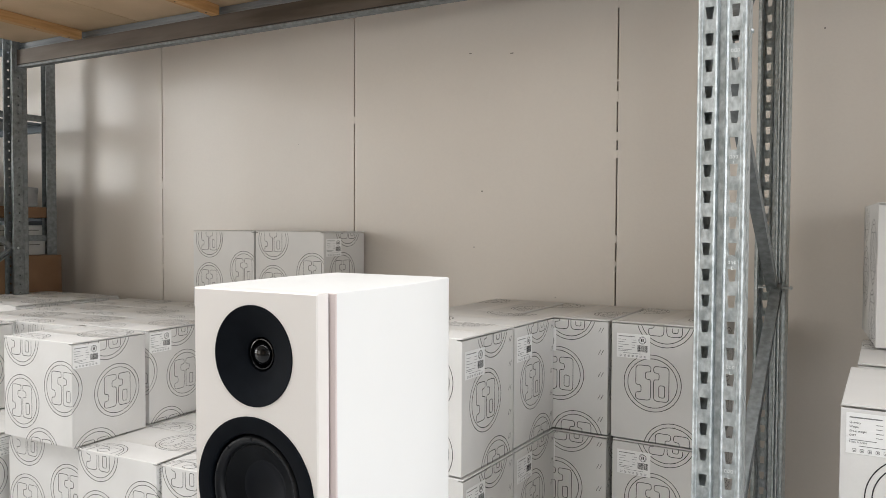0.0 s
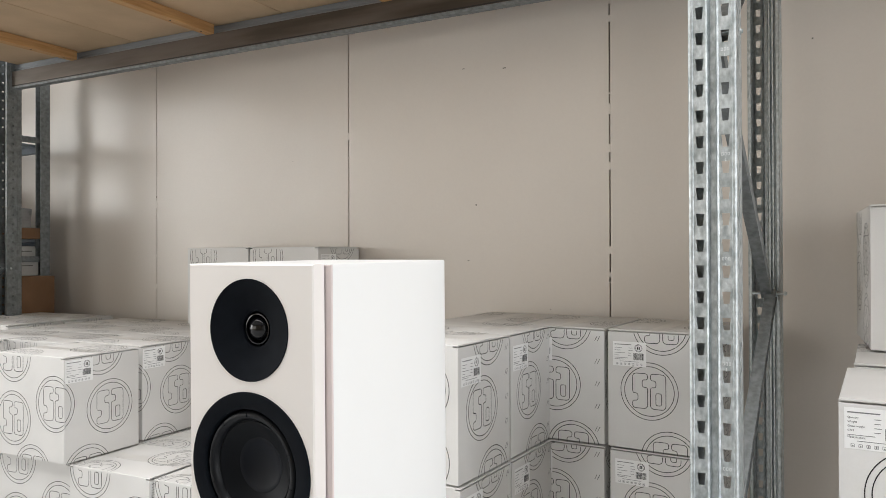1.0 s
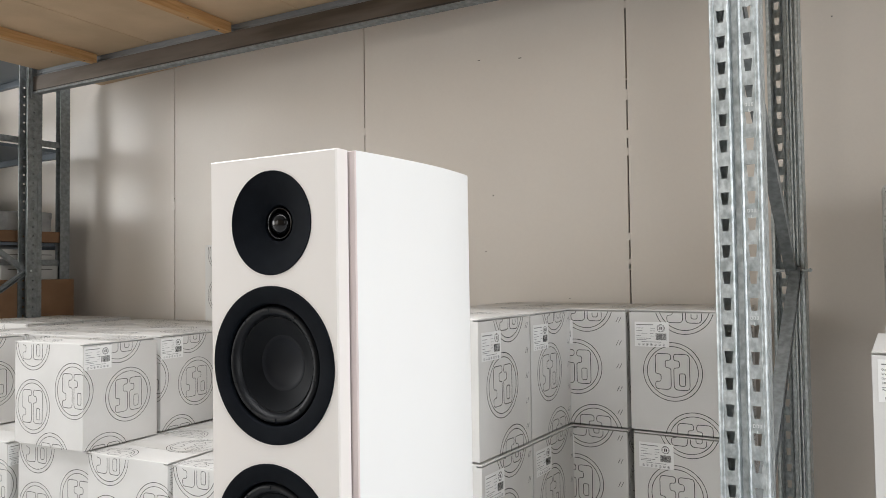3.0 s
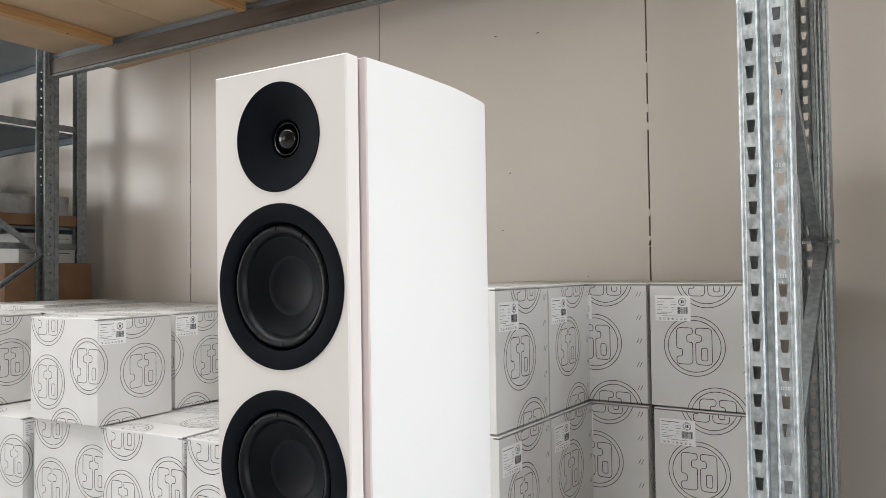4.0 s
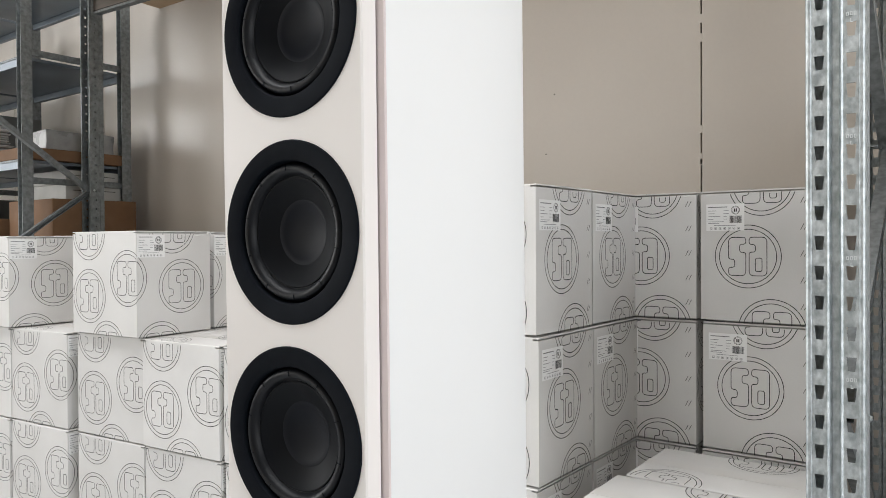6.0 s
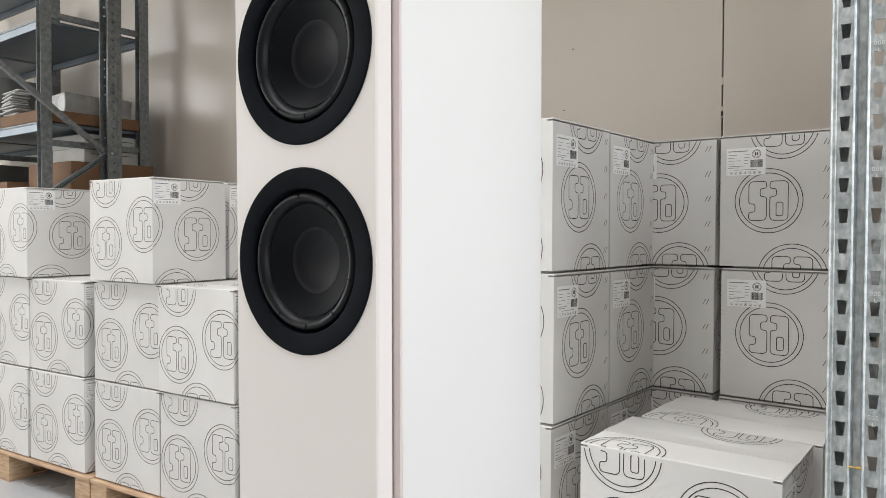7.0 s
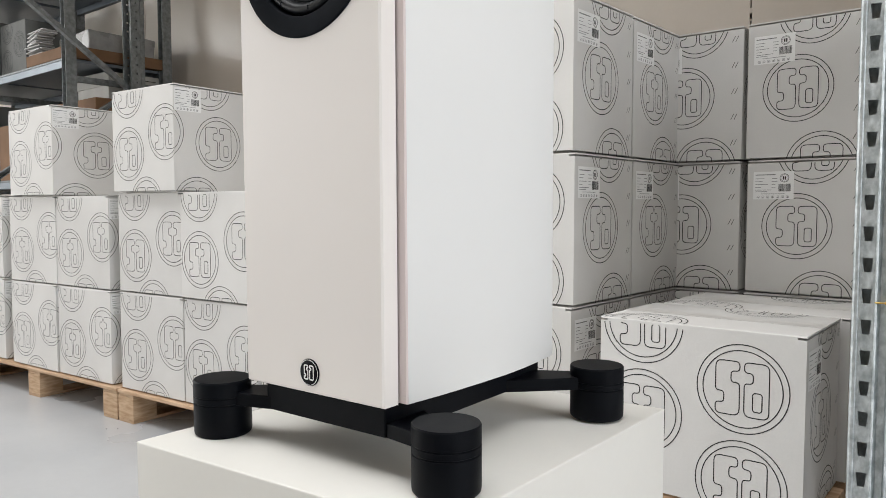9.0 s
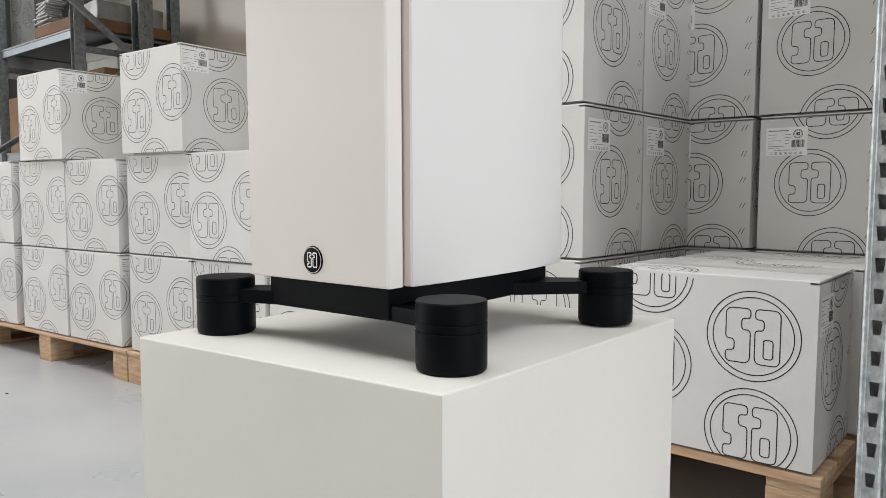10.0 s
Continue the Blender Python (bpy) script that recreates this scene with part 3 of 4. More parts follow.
# ---- pallet rack ----
def perforated_post(z1, depth=0.084, width=0.09, pitch=0.05, holes=(-0.0235, 0.0235), hole_w=0.0152, hole_h=0.0235):
    """An open rolled post: perforated face at y = 0 with a raised middle rib, two punched flanges and inner lips."""
    bm = bmesh.new()
    t = 0.0025
    w = width / 2
    def plate(*pts):
        """Bent sheet through plan points, t thick towards +y."""
        rows = [[bm.verts.new((x, y + q, z)) for x, y in pts] for z in (0, z1) for q in (0, t)]
        for i in range(len(pts) - 1):
            bm.faces.new((rows[0][i], rows[0][i + 1], rows[2][i + 1], rows[2][i]))
            bm.faces.new((rows[1][i], rows[3][i], rows[3][i + 1], rows[1][i + 1]))
        for i in (0, -1):
            bm.faces.new((rows[0][i], rows[2][i], rows[3][i], rows[1][i]))

    a = holes[1] + hole_w / 2
    b = holes[1] - hole_w / 2
    for s in (-1, 1):
        # rolled corner: flat, small step, curve into the flange
        plate((s * a, 0), (s * (w - 0.010), 0), (s * (w - 0.0085), -0.0022), (s * (w - 0.0045), -0.0022), (s * (w - 0.0018), -0.0005), (s * (w - 0.0004), 0.003), (s * w, 0.007))
    # stiffening groove between the two rows of holes
    plate((-b, 0), (-0.0120, 0), (-0.0102, -0.0016), (-0.0085, -0.0004), (-0.0050, 0.0105), (0.0050, 0.0105), (0.0085, -0.0004), (0.0102, -0.0016), (0.0120, 0), (b, 0))
    for h in holes:
        z = 0.0
        while z < z1:
            add_box(bm, h - hole_w / 2, h + hole_w / 2, 0.0003, t + 0.0003, z, min(z + pitch - hole_h, z1))
            z += pitch
        # wedge lips narrow each hole towards its foot
        z = 0.0
        while z + pitch < z1:
            for s in (-1, 1):
                a = [bm.verts.new((h + s * hole_w / 2, yy, z + pitch)) for yy in (0.0006, t)]
                b = [bm.verts.new((h + s * hole_w / 2, yy, z + pitch - hole_h)) for yy in (0.0006, t)]
                c = [bm.verts.new((h + s * (hole_w / 2 - 0.0024), yy, z + pitch - hole_h)) for yy in (0.0006, t)]
                bm.faces.new((a[0], b[0], c[0]))
                bm.faces.new((a[1], c[1], b[1]))
                bm.faces.new((a[0], c[0], c[1], a[1]))
            z += pitch
    # flanges, each with a column of small punched holes, and rolled lips
    fh = 0.010
    for s in (-1, 1):
        x0, x1 = sorted((s * w, s * (w - t)))
        ym = 0.052
        add_box(bm, x0, x1, 0.0065, 0.026, 0, z1)
        x2, x3 = sorted((s * (w - 0.002), s * (w - 0.006)))
        add_box(bm, x2, x3, 0.0255, 0.0345, 0, z1)
        add_box(bm, x0, x1, 0.034, ym - fh / 2, 0, z1)
        add_box(bm, x0, x1, ym + fh / 2, depth, 0, z1)
        z = 0.0
        while z < z1:
            add_box(bm, x0, x1, ym - fh / 2, ym + fh / 2, z, min(z + pitch - fh, z1))
            z += pitch
        # rolled lips with a bead between two grooves
        for a, b, y0, y1 in ((0.0, 0.009, depth - t, depth), (0.0165, 0.0205, depth - 0.016, depth - 0.002), (0.027, 0.0305, depth - 0.030, depth - 0.012), (0.008, 0.0345, depth - 0.036, depth - 0.0335)):
            if s > 0 and a > 0.005:
                continue
            add_box(bm, *sorted((s * (w - a), s * (w - b))), y0, y1, 0, z1)
        add_box(bm, *sorted((s * (w - 0.009), s * (w - 0.0068))), depth - 0.0125, depth - t, 0, z1)
    return bm


BRASS = material("brass", (0.62, 0.42, 0.12), 0.35, 0.8)
MARK = material("stamped_mark", (0.72, 0.75, 0.75), 0.6)
# the rack stands slightly askew to the wall; its own frame starts at the front post beside the aisle
rack = empty("pallet_rack", pose(-0.251, 1.659, 0, 0, 0, 3.1), "galvanised steel pallet rack with a timber deck", "pallet rack")
# EX ends an unseen bay, added so its deck shades the wall
RX, LX, EX, FY, BY, TOPZ = 0.0, -3.87, 2.8, 0.0, 1.10, 3.3
post = part("post", perforated_post(TOPZ), GALV, rack, "perforated galvanised steel post")
for x in (RX, LX, EX):
    for y, turn in ((FY, 0), (BY, 180)):
        p = post if x == RX and y == FY else again(post, Matrix(), rack)
        # left posts use a copy of the mesh in the darker steel
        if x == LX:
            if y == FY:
                dark_mesh = post.data.copy()
                dark_mesh.materials.clear()
                dark_mesh.materials.append(GALV_DULL)
            p.data = dark_mesh
        p.matrix_basis = pose(x + (0.030 if x == RX and turn else 0.0), y - (0.045 if x == RX and turn else 0.0), 0, 0, 0, turn - (3.1 if x == RX and turn else 0.0))
        yy = y + (0.04 if turn == 0 else -0.04)
        part("foot_plate", boxes((x - 0.06, x + 0.06, yy - 0.06, yy + 0.06, 0, 0.006), bevel=0.001), GALV, rack)


bm = bmesh.new()
for u in (-0.0055, 0.0, 0.0055):
    for du, dv, a, b in ((-0.0014, 0.0, 0.0010, 0.0062), (0.0014, 0.0, 0.0010, 0.0062), (0.0, 0.0026, 0.0030, 0.0010), (0.0, -0.0026, 0.0030, 0.0010)):
        add_box(bm, u + du - a / 2, u + du + a / 2, -0.0003, 0.0008, 0.006 + dv - b / 2, 0.006 + dv + b / 2)
add_box(bm, -0.0012, -0.0002, -0.0003, 0.0008, -0.008, -0.002)
add_box(bm, -0.0004, 0.0026, -0.0003, 0.0008, -0.008, -0.007)
stamp = part("stamped_mark", bm, MARK, post, "small stamped mark in the steel")
stamp.matrix_basis = pose(0.0235, 0, 0.107)
for k in range(1, 12):
    again(stamp, pose(0.0235, 0, 0.107 + 0.2 * k), post)

pin = part("locking_pin", lathe([(0, -0.010), (0.0022, -0.010), (0.0028, -0.0075), (0.0028, -0.0035), (0.0013, -0.003), (0.0013, 0.0095), (0.0006, 0.011), (0, 0.011)], 16), BRASS, post, "small brass locking pin")
pin.matrix_basis = pose(-0.001, -0.004, 0.629, 0, 0, 90)


def bar(name, a, b, w, t, mat, parent, label=""):
    """A flat-sided bar of section w x t from a to b."""
    a, b = Vector(a), Vector(b)
    bm = bmesh.new()
    add_box(bm, -w / 2, w / 2, -t / 2, t / 2, 0, (b - a).length, bevel=min(w, t) * 0.12)
    ob = part(name, bm, mat, parent, label)
    ob.matrix_basis = Matrix.Translation(a) @ (b - a).to_track_quat("Z", "X").to_matrix().to_4x4()
    return ob


def channel(a, b, w, d, t, mat, parent):
    """An open channel brace from a to b."""
    a, b = Vector(a), Vector(b)
    n = (b - a).length
    bm = boxes((-w / 2, w / 2, -d / 2, -d / 2 + t, 0, n), (-w / 2, -w / 2 + t, -d / 2 + t, d / 2, 0, n), (w / 2 - t, w / 2, -d / 2 + t, d / 2, 0, n))
    ob = part("brace", bm, mat, parent)
    ob.matrix_basis = Matrix.Translation(a) @ (b - a).to_track_quat("Z", "X").to_matrix().to_4x4()
    return ob


for x in (RX, LX, EX):
    y0, y1 = FY + 0.062, BY - (0.145 if x == RX else 0.062)
    xb = x + (0.040 if x == RX else 0.0)
    for z in (0.15, 3.1):
        channel((x, y0, z), (xb, y1, z), 0.034, 0.028, 0.003, GALV_DULL, rack)
    zs = [0.28, 0.84, 1.40, 1.96, 2.52, 3.08] if x != LX else [0.10, 0.76, 1.45, 2.14, 2.83]
    for i, (za, zb) in enumerate(zip(zs, zs[1:])):
        side = 0.006 if i % 2 else -0.006
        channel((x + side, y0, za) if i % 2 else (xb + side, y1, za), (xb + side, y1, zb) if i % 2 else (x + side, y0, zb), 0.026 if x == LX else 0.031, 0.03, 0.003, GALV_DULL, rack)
    for i, z in enumerate(zs):
        bm = lathe([(0.0, -0.05), (0.004, -0.05), (0.004, -0.047), (0.0065, -0.047), (0.0065, -0.042), (0.004, -0.042), (0.004, 0.042), (0.0065, 0.042), (0.0065, 0.047), (0.0, 0.047)], 8)
        ob = part("bolt", bm, GALV, rack)
        ob.matrix_basis = pose(x if i % 2 else xb, y0 if i % 2 else y1, z, 0, 0, 90)

# beams: stepped box sections with end connectors
BZ0, BZ1 = 2.455, 2.588


def beam(y, s, x0, x1):
    bm = bmesh.new()
    add_box(bm, x0, x1, y - 0.02, y + 0.02, BZ0, BZ1 - 0.042, bevel=0.003)
    add_box(bm, x0, x1, *(sorted((y + s * 0.02, y + s * 0.004))), BZ1 - 0.044, BZ1, bevel=0.002)
    part("beam", bm, BEAM, rack, "weathered steel shelf beam")
    lip = boxes((x0, x1, y - 0.0205, y + 0.0205, BZ0 - 0.006, BZ0 + 0.007), bevel=0.003)
    part("beam_lip", lip, GALV_DULL, rack, "rounded grey lower edge of the beam")
    # no groove is cut: a dark strip carries its shade
    part("beam_groove", boxes((x0, x1, *sorted((y - s * 0.0195, y - s * 0.0207)), BZ0 + 0.007, BZ0 + 0.012)), SEAM, rack, "dark strip for the shade of a rolled groove above the lower edge")
    rail = bmesh.new()
    for k, (za, zb, out) in enumerate(((0.040, 0.030, 0.0035), (0.030, 0.026, 0.0010), (0.026, 0.016, 0.0055), (0.016, 0.012, 0.0010), (0.012, 0.002, 0.0035))):
        add_box(rail, x0, x1, *sorted((y + s * 0.0038, y + s * (0.0035 - out))), BZ1 - za, BZ1 - zb)
    part("ledge", rail, LEDGE, rack, "ribbed zinc inner ledge of the beam")
    for x, q in ((x0, 1), (x1, -1)):
        part("beam_connector", boxes((min(x, x + q * 0.004), max(x, x + q * 0.004), y - 0.03, y + 0.03, BZ0 - 0.03, BZ1 + 0.02), bevel=0.001), GALV_DULL, rack)


for xa, xb in ((LX + 0.048, RX - 0.048), (RX + 0.048, EX - 0.048)):
    beam(BY - 0.04, 1, xa, xb)
    beam(FY + 0.04, -1, xa, xb)
for i, x in enumerate((-3.29, -2.33, -1.37, -0.41, 0.5, 1.46, 2.42)):
    for yy in (FY + 0.10, BY - 0.30, BY - 0.12):
        part("screw_head", boxes((x - 0.004, x + 0.004, yy - 0.004, yy + 0.004, BZ1 - 0.0472, BZ1 - 0.0455), bevel=0.001), SEAM, rack)
    part("deck_batten", boxes((x - 0.024, x + 0.024, FY + 0.03, BY - 0.062, BZ1 - 0.046, BZ1), bevel=0.003), SPRUCE, rack, "raw spruce batten")
# boards run on unseen to the wall, to shut out skylight there
for i in range(7):
    x0 = LX + 0.06 + i * 0.942
    part("deck_board", prism([(x0, FY), (x0 + 0.938, FY), (x0 + 0.938, 1.262 - 0.0541 * (x0 + 0.938)), (x0, 1.262 - 0.0541 * x0)], BZ1 + 0.001, BZ1 + 0.02), PLY, rack, "chipboard shelf board")


# ---- long-span shelving behind the stacks ----
shelving = empty("shelving_unit", pose(0, 0, 0), "grey steel shelving unit with several levels", "shelving")
SX, SF, SB = -4.31, 2.20, 2.78
# the bay out to -6.6 is unseen, kept to block the far daylight
sp = None
for x in (SX, -5.45, -6.6):
    for y in (SF, SB):
        bm = prism([(-0.025, -0.03), (-0.022, -0.03), (-0.022, 0.027), (0.022, 0.027), (0.022, -0.03), (0.025, -0.03), (0.025, 0.03), (-0.025, 0.03)], 0, 3.2)
        if sp is None:
            sp = part("post", bm, GALV_DULL, shelving)
            sp.matrix_basis = pose(x, y, 0)
        else:
            bm.free()
            again(sp, pose(x, y, 0, 0, 0, 180 if y == SF else 0), shelving)
    for z in (0.9, 1.50, 2.21, 2.78):
        bar("strut", (x, SF, z), (x, SB, z), 0.035, 0.02, GALV_DULL, shelving)
for a, b in ((-5.45, SX), (-6.6, -5.45)):
    for z in (0.95, 1.62, 2.19, 2.70):
        for y in (SF + 0.01, SB - 0.01):
            part("beam", boxes((a + 0.03, b - 0.03, y - 0.015, y + 0.015, z - 0.055, z - 0.012), bevel=0.003), SHELF_STEEL, shelving)
            part("beam_lip", boxes((a + 0.03, b - 0.03, y - 0.017, y + 0.016, z - 0.0122, z), bevel=0.002), GALV_DULL, shelving)
        part("shelf", boxes((a + 0.03, b - 0.03, SF + 0.03, SB - 0.03, z - 0.02, z - 0.002), bevel=0.002), SHELF_STEEL, shelving)


# ---- things on the shelving ----
def lumpy(dims, seed, amount, cuts=5):
    bm = bmesh.new()
    add_box(bm, *dims, bevel=0.006)
    bmesh.ops.subdivide_edges(bm, edges=[e for e in bm.edges if e.calc_length() > 0.05], cuts=cuts, use_grid_fill=True)
    for v in bm.verts:
        k = noise.noise_vector(Vector((v.co.x * 9 + seed, v.co.y * 9, v.co.z * 9)))
        v.co += k * amount
        v.co.z = max(v.co.z, dims[4])
    return bm


bundle = empty("wrapped_panel_bundle", pose(0, 0, 0), "plastic-wrapped stack of panels on a flat brown carton", "panel bundle")
part("board", boxes((-4.86, -4.30, 2.19, 2.76, 1.6205, 1.684), bevel=0.003), BROWN, bundle, "flat brown carton under the wrapping")
part("wrapping", lumpy((-4.72, -4.35, 2.33, 2.74, 1.685, 1.80), 3, 0.014), FOIL, bundle, "grey plastic-wrapped stack")
papers = empty("paper_bundle", pose(0, 0, 0), "loose bundle of white folded sheets on a flat brown carton", "paper bundle")
for i in range(12):
    sheet = part("sheet", boxes((-0.085, 0.075, -0.05, 0.05, 0.0, 0.007), bevel=0.002), PAPER, papers)
    sheet.matrix_basis = pose(-4.80 + rnd.uniform(-0.02, 0.02), 2.262 + rnd.uniform(-0.012, 0.012), 1.687 + 0.0132 * i, rnd.uniform(-1.5, 1.5), rnd.uniform(-7, -1), rnd.uniform(-9, 9))
greybox = empty("grey_box", pose(-5.27, 2.46, 1.621, 0, 0, 2), "cardboard box on the steel shelf, shade put into its grey", "cardboard box")
part("body", boxes((-0.18, 0.18, -0.19, 0.19, 0, 0.346), bevel=0.003), SHADE_BOARD, greybox)
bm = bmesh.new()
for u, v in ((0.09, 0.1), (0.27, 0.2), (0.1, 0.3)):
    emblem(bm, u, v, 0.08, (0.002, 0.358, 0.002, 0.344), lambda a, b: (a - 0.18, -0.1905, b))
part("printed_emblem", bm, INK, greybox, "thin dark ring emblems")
for dims, text in (((-4.75, -4.22, 2.30, 2.80, 0.95, 1.40), "plain brown cardboard box with closed flaps"),
                   ((-5.35, -4.80, 2.20, 2.68, 0.951, 1.30), "plain brown cardboard box on the lower shelf")):
    b = empty("brown_box", pose(0, 0, 0), text, "cardboard box")
    part("body", boxes(dims, bevel=0.004), BROWN, b)


for i, (z, h) in enumerate(((1.4005, 0.093), (1.494, 0.082))):
    b = empty("flat_carton", pose(-4.50 - 0.012 * i, 2.60, z, 0, 0, 1.5 * i), "flat pale cardboard carton lying on a brown box", "cardboard box")
    part("body", boxes((-0.22, 0.17, -0.17, 0.165, 0, h), bevel=0.003), FLATBOX, b)
    # dark strips on the end face stand for the shade in two slits
    for y in (-0.13, 0.02):
        part("flap_slit", boxes((0.1695, 0.1708, y, y + 0.11, h * 0.62, h * 0.62 + 0.004)), SEAM, b, "dark strip for the shaded slit under a folded flap")
# two added boxes, mostly out of view, block daylight from this end
b = empty("grey_box", pose(-5.80, 2.46, 0.951, 0, 0, -2), "added dark box far back on the lower shelf, blocking daylight", "cardboard box")
part("body", boxes((-0.32, 0.32, -0.24, 0.22, 0, 0.50), bevel=0.004), SHADE_BOARD, b)
part("tape", boxes((-0.3205, 0.3205, -0.025, 0.025, 0.4995, 0.5005)), TAPE, b, "strip of parcel tape")
b = empty("grey_box", pose(-5.82, 2.46, 1.621, 0, 0, 1), "added dark box far back on the steel shelf, blocking daylight", "cardboard box")
part("body", boxes((-0.26, 0.26, -0.21, 0.21, 0, 0.40), bevel=0.004), SHADE_BOARD, b)


for proto in (proto_p, proto_r, proto_b, proto_t, proto_f, proto_n):
    for ob in (*proto.children_recursive, proto):
        bpy.data.objects.remove(ob)


# ---- plinth ----
plinth = empty("plinth", pose(-0.339, 0.665, 0), "white painted square display plinth on the floor", "plinth")
PLAN = [(0, 0), (-0.0042, 0.360), (-0.322, 0.330), (-0.315, -0.0305)]
bm = prism(PLAN, 0.0, 0.579)
rim = [e for e in bm.edges if min(v.co.z for v in e.verts) > 0.57]
bmesh.ops.bevel(bm, geom=rim, offset=0.0022, segments=3, affect="EDGES", profile=0.5)
arris = [e for e in bm.edges if abs(e.verts[0].co.z - e.verts[1].co.z) > 0.3]
bmesh.ops.bevel(bm, geom=arris, offset=0.0018, segments=2, affect="EDGES", profile=0.5)
part("board_box", bm, PLINTH, plinth, smooth=True)

# ---- loudspeaker ----
BASE = 0.579
spk = empty("floor_loudspeaker", pose(-0.5014, 0.7006, BASE, 0.45, 0, 2.08), "tall satin white floor loudspeaker with four black drivers", "loudspeaker")
Z0, Z1 = 0.0537, 0.9365
DRIVERS = [(0.8730, 0.0490), (0.7395, 0.0728), (0.5731, 0.0728), (0.4071, 0.0728)]


def drilled_panel(x0, x1, y0, y1, z0, z1, holes, bevel):
    """An upright panel with round through-holes and softened outer edges."""
    bm = bmesh.new()
    e = bevel
    loops = [[(x0 + e, z0 + e), (x1 - e, z0 + e), (x1 - e, z1 - e), (x0 + e, z1 - e)]]
    for z, r in holes:
        loops.append([(r * math.cos(2 * math.pi * i / 96), z + r * math.sin(2 * math.pi * i / 96)) for i in range(96)])
    edges = []
    for lp in loops:
        vs = [bm.verts.new((x, y0, z)) for x, z in lp]
        edges += [bm.edges.new((vs[i], vs[(i + 1) % len(vs)])) for i in range(len(vs))]
    bmesh.ops.triangle_fill(bm, edges=edges, use_beauty=True)
    bm.verts.ensure_lookup_table()
    # bevelled rim and sides
    prev = [bm.verts[i] for i in range(4)]
    for ring in ([(x0, z0), (x1, z0), (x1, z1), (x0, z1)],) * 2:
        y = y0 + e if prev[0].co.y < y0 + e / 2 else y1
        cur = [bm.verts.new((x, y, z)) for x, z in ring]
        for i in range(4):
            j = (i + 1) % 4
            bm.faces.new((prev[i], prev[j], cur[j], cur[i]))
        prev = cur
    k = 4
    for _ in holes:
        bm.verts.ensure_lookup_table()
        rim = [bm.verts[k + i] for i in range(96)]
        k += 96
        deep = [bm.verts.new((v.co.x, y1, v.co.z)) for v in rim]
        for i in range(96):
            j = (i + 1) % 96
            bm.faces.new((rim[i], rim[j], deep[j], deep[i]))
        bm.verts.ensure_lookup_table()
    return bm


part("front_panel", drilled_panel(-0.0788, 0.0785, 0.0, 0.0165, Z0, Z1, DRIVERS, 0.0014), FRONT_WARM, spk, "white lacquered front panel, warm front light put into its colour")
# matt black paints in the shade of this narrow gap
part("shadow_gap", drilled_panel(-0.0748, 0.0745, 0.0165, 0.0180, Z0 + 0.004, Z1 - 0.004, DRIVERS, 0.0002), RING, spk, "recessed joint behind the front panel, blackened for its shade")
part("cabinet_rim", drilled_panel(-0.0855, 0.0855, 0.0180, 0.0212, Z0 + 0.0008, Z1 - 0.0008, DRIVERS, 0.0006), RIM_WARM, spk, "narrow front edge of the cabinet beside the joint")
half = [(0.0857, 0.0198), (0.0872, 0.035), (0.0898, 0.061), (0.0914, 0.090), (0.0926, 0.122), (0.0930, 0.154), (0.0912, 0.186), (0.0880, 0.216), (0.0845, 0.2400),
        (0.0810, 0.2450)]


def smooth_curve(pts, k=4):
    out = []
    for i in range(len(pts) - 1):
        p0, p1, p2, p3 = (Vector(pts[max(0, min(len(pts) - 1, i + j))]) for j in (-1, 0, 1, 2))
        for s in range(k):
            t = s / k
            out.append(tuple(0.5 * ((2 * p1) + (p2 - p0) * t + (2 * p0 - 5 * p1 + 4 * p2 - p3) * t * t + (3 * p1 - p0 - 3 * p2 + p3) * t ** 3)))
    return out + [tuple(pts[-1])]


side = smooth_curve(half)
shell = prism(side + [(-x, y) for x, y in reversed(side)], Z0, Z1, bevel=0.0018)
bmesh.ops.delete(shell, geom=[f for f in shell.faces if f.normal.y < -0.9 and f.calc_center_median().y < 0.0235 and f.calc_area() > 0.05], context="FACES")
part("cabinet", shell, SATIN, spk, "curved satin white cabinet", smooth=True)


def woofer(z):
    w = part("woofer", lathe([(0.0, 0.034), (0.0572, 0.034), (0.0572, 0.0010), (0.0580, -0.0008), (0.0590, -0.0014), (0.0732, -0.0014), (0.0742, -0.0006), (0.0742, 0.0)], 96), RING, spk,
             "black woofer with a wide matt ring", smooth=True)
    w.matrix_basis = pose(0, 0, z)
    part("surround", lathe([(0.0558, 0.0120), (0.0556, 0.0050), (0.0548, 0.0024), (0.0532, 0.0008), (0.0514, 0.0004), (0.0494, 0.0012), (0.0476, 0.0030), (0.0463, 0.0054), (0.0456, 0.0074),
                            (0.0448, 0.0076)], 96), RUBBER, w, "rounded rubber surround", smooth=True)
    part("cone", lathe([(0.0455, 0.0078), (0.0446, 0.0068), (0.0438, 0.0068), (0.0425, 0.0078), (0.0350, 0.0118), (0.0268, 0.0158)], 96), CONE, w, "dark cone", smooth=True)
    part("dust_cap", lathe([(0.0272, 0.0158), (0.0262, 0.0156), (0.0225, 0.0172), (0.0150, 0.0190), (0.0075, 0.0199), (0.0, 0.0202)], 64), CAP, w, "blue-black concave dust cap", smooth=True)
    for k in range(10):
        a = radians(36 * k + 14)
        tick = bmesh.new()
        add_box(tick, 0.0500, 0.0535, 0.0001, 0.0016, -0.0003, 0.0003, m=Matrix.Rotation(a, 4, "Y"))
        part("surround_rib", tick, RING, w)
    return w


for z, _ in DRIVERS[1:]:
    woofer(z)
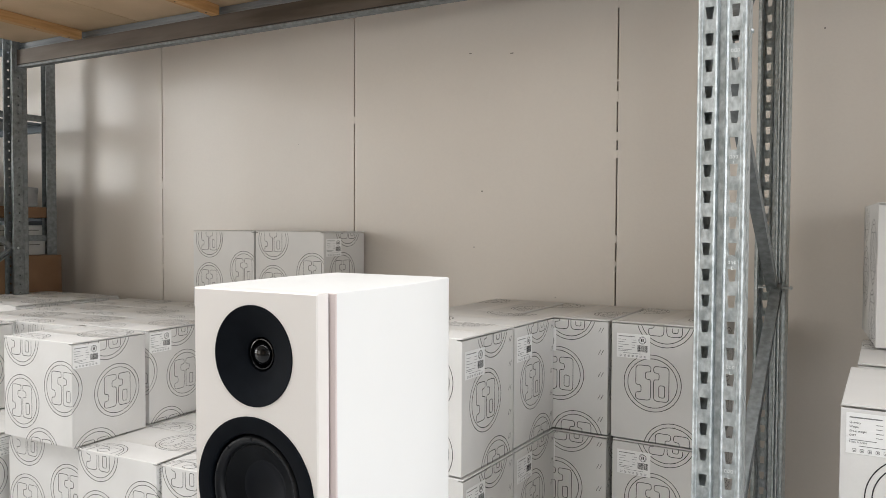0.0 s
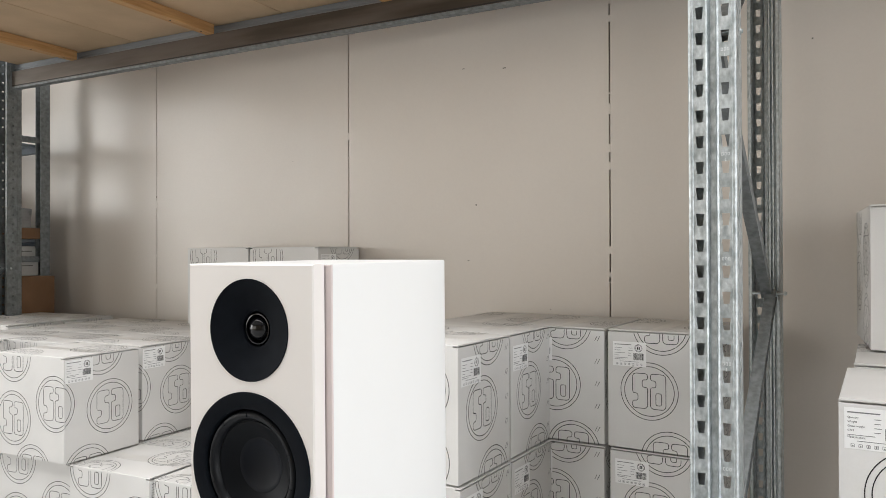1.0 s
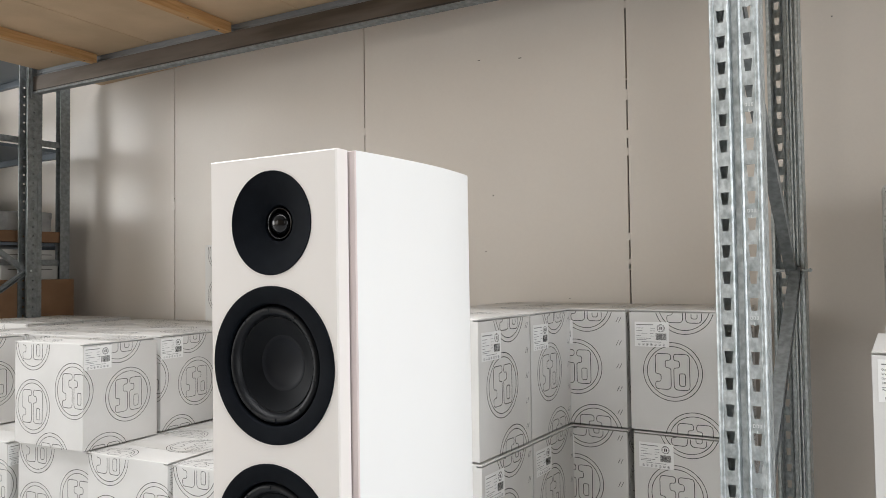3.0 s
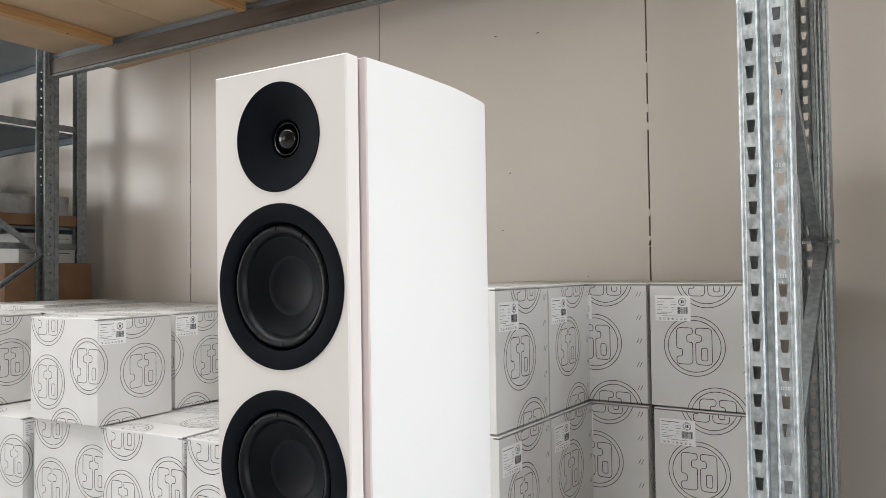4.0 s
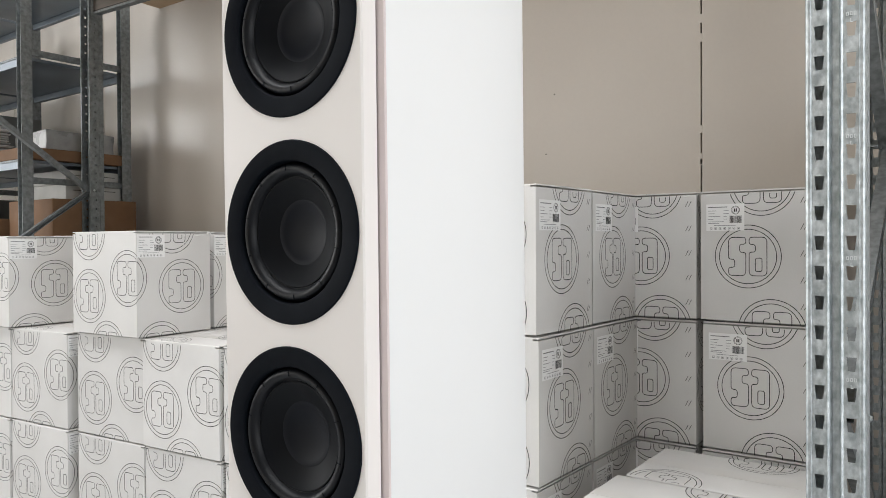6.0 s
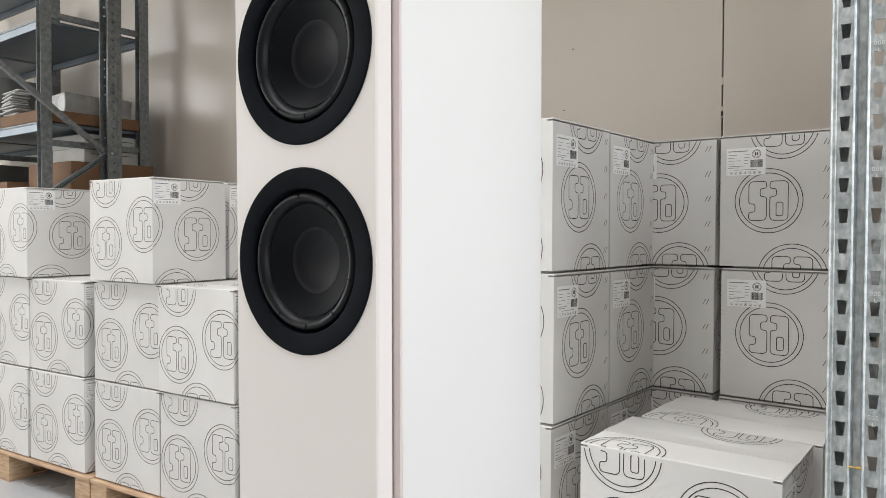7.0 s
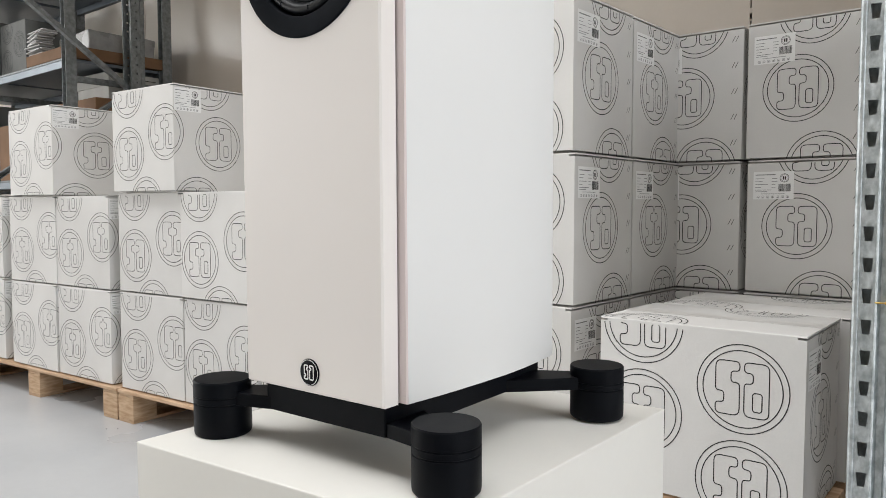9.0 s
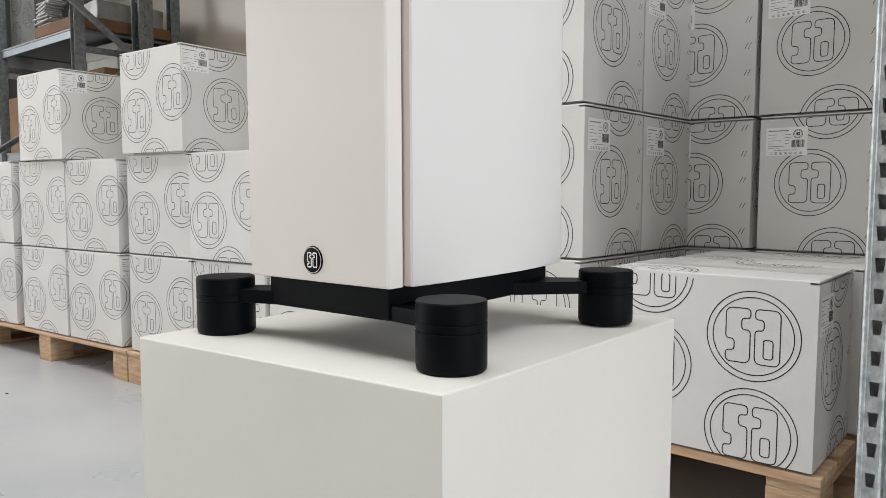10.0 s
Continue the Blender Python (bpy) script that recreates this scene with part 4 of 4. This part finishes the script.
tw = part("tweeter", lathe([(0.0494, 0.0), (0.0494, -0.0006), (0.0488, -0.0009), (0.0476, -0.0004), (0.0400, 0.0022), (0.0310, 0.0056), (0.0225, 0.0088), (0.0182, 0.0104), (0.0172, 0.0116),
                            (0.0172, 0.0210), (0.0, 0.0210)], 96), RING, spk, "black tweeter waveguide dish", smooth=True)
tw.matrix_basis = pose(0, 0, DRIVERS[0][0])
part("dome_ring", lathe([(0.0156, 0.0210), (0.0154, 0.0136), (0.0150, 0.0124), (0.0140, 0.0122), (0.0134, 0.0132), (0.0128, 0.0165)], 64), DOME, tw, "thin glossy ring round the dome",
     smooth=True)
part("dome", lathe([(0.0118 * math.cos(radians(a)), 0.0168 - 0.0098 * math.sin(radians(a))) for a in range(0, 90, 8)] + [(0.0, 0.0070)], 48), DOME, tw,
     "glossy black dome", smooth=True)
badge = part("badge", lathe([(0.0110, 0.001), (0.0110, -0.0006), (0.0104, -0.0010), (0.0, -0.0010)], 48), BLACK, spk, "small round black badge", smooth=True)
badge.matrix_basis = pose(0, 0, 0.0707)
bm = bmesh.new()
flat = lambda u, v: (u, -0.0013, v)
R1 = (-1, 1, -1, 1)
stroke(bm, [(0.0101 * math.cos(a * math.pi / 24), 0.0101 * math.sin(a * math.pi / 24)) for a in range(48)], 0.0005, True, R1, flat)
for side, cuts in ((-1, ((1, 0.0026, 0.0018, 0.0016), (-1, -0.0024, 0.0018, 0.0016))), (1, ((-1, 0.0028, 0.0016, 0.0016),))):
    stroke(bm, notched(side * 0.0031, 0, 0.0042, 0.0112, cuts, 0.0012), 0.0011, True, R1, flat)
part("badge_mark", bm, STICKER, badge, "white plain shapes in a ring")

# base frame, outrigger arms and feet
part("base_frame", boxes((-0.0645, 0.0725, 0.0085, 0.2345, 0.0285, 0.0536), bevel=0.0015), BLACK, spk, "black steel base frame")
FEET = [(-0.1178, 0.0022), (0.1255, 0.0140), (0.1292, 0.2475), (-0.110, 0.2329)]
for fx, fy in FEET:
    s = 1 if fx > 0 else -1
    r = 1 if fy > 0.12 else -1
    inner = Vector((s * 0.045, 0.04 if r < 0 else 0.185))
    d = (Vector((fx, fy)) - inner).normalized()
    n = Vector((-d.y, d.x))
    tip = Vector((fx, fy)) - d * 0.012
    part("outrigger_arm", prism([tuple(inner - n * 0.026), tuple(tip - n * 0.014), tuple(tip + n * 0.014), tuple(inner + n * 0.026)], 0.0285, 0.0400, bevel=0.001), BLACK, spk,
         "tapered black outrigger arm")
    foot = part("foot", lathe([(0.0, 0.0), (0.0235, 0.0), (0.0248, 0.0015), (0.0252, 0.004), (0.0252, 0.0282), (0.0245, 0.0287), (0.0245, 0.0295), (0.0252, 0.0300), (0.0252, 0.0342),
                               (0.0246, 0.0347), (0.0246, 0.0354), (0.0252, 0.0359), (0.0252, 0.0484), (0.0244, 0.0495), (0.0, 0.0498)], 64), BLACK, spk,
                "round black damping foot", smooth=True)
    foot.matrix_basis = pose(fx, fy, 0) @ pose(0, 0, 0, 90, 0, 0)
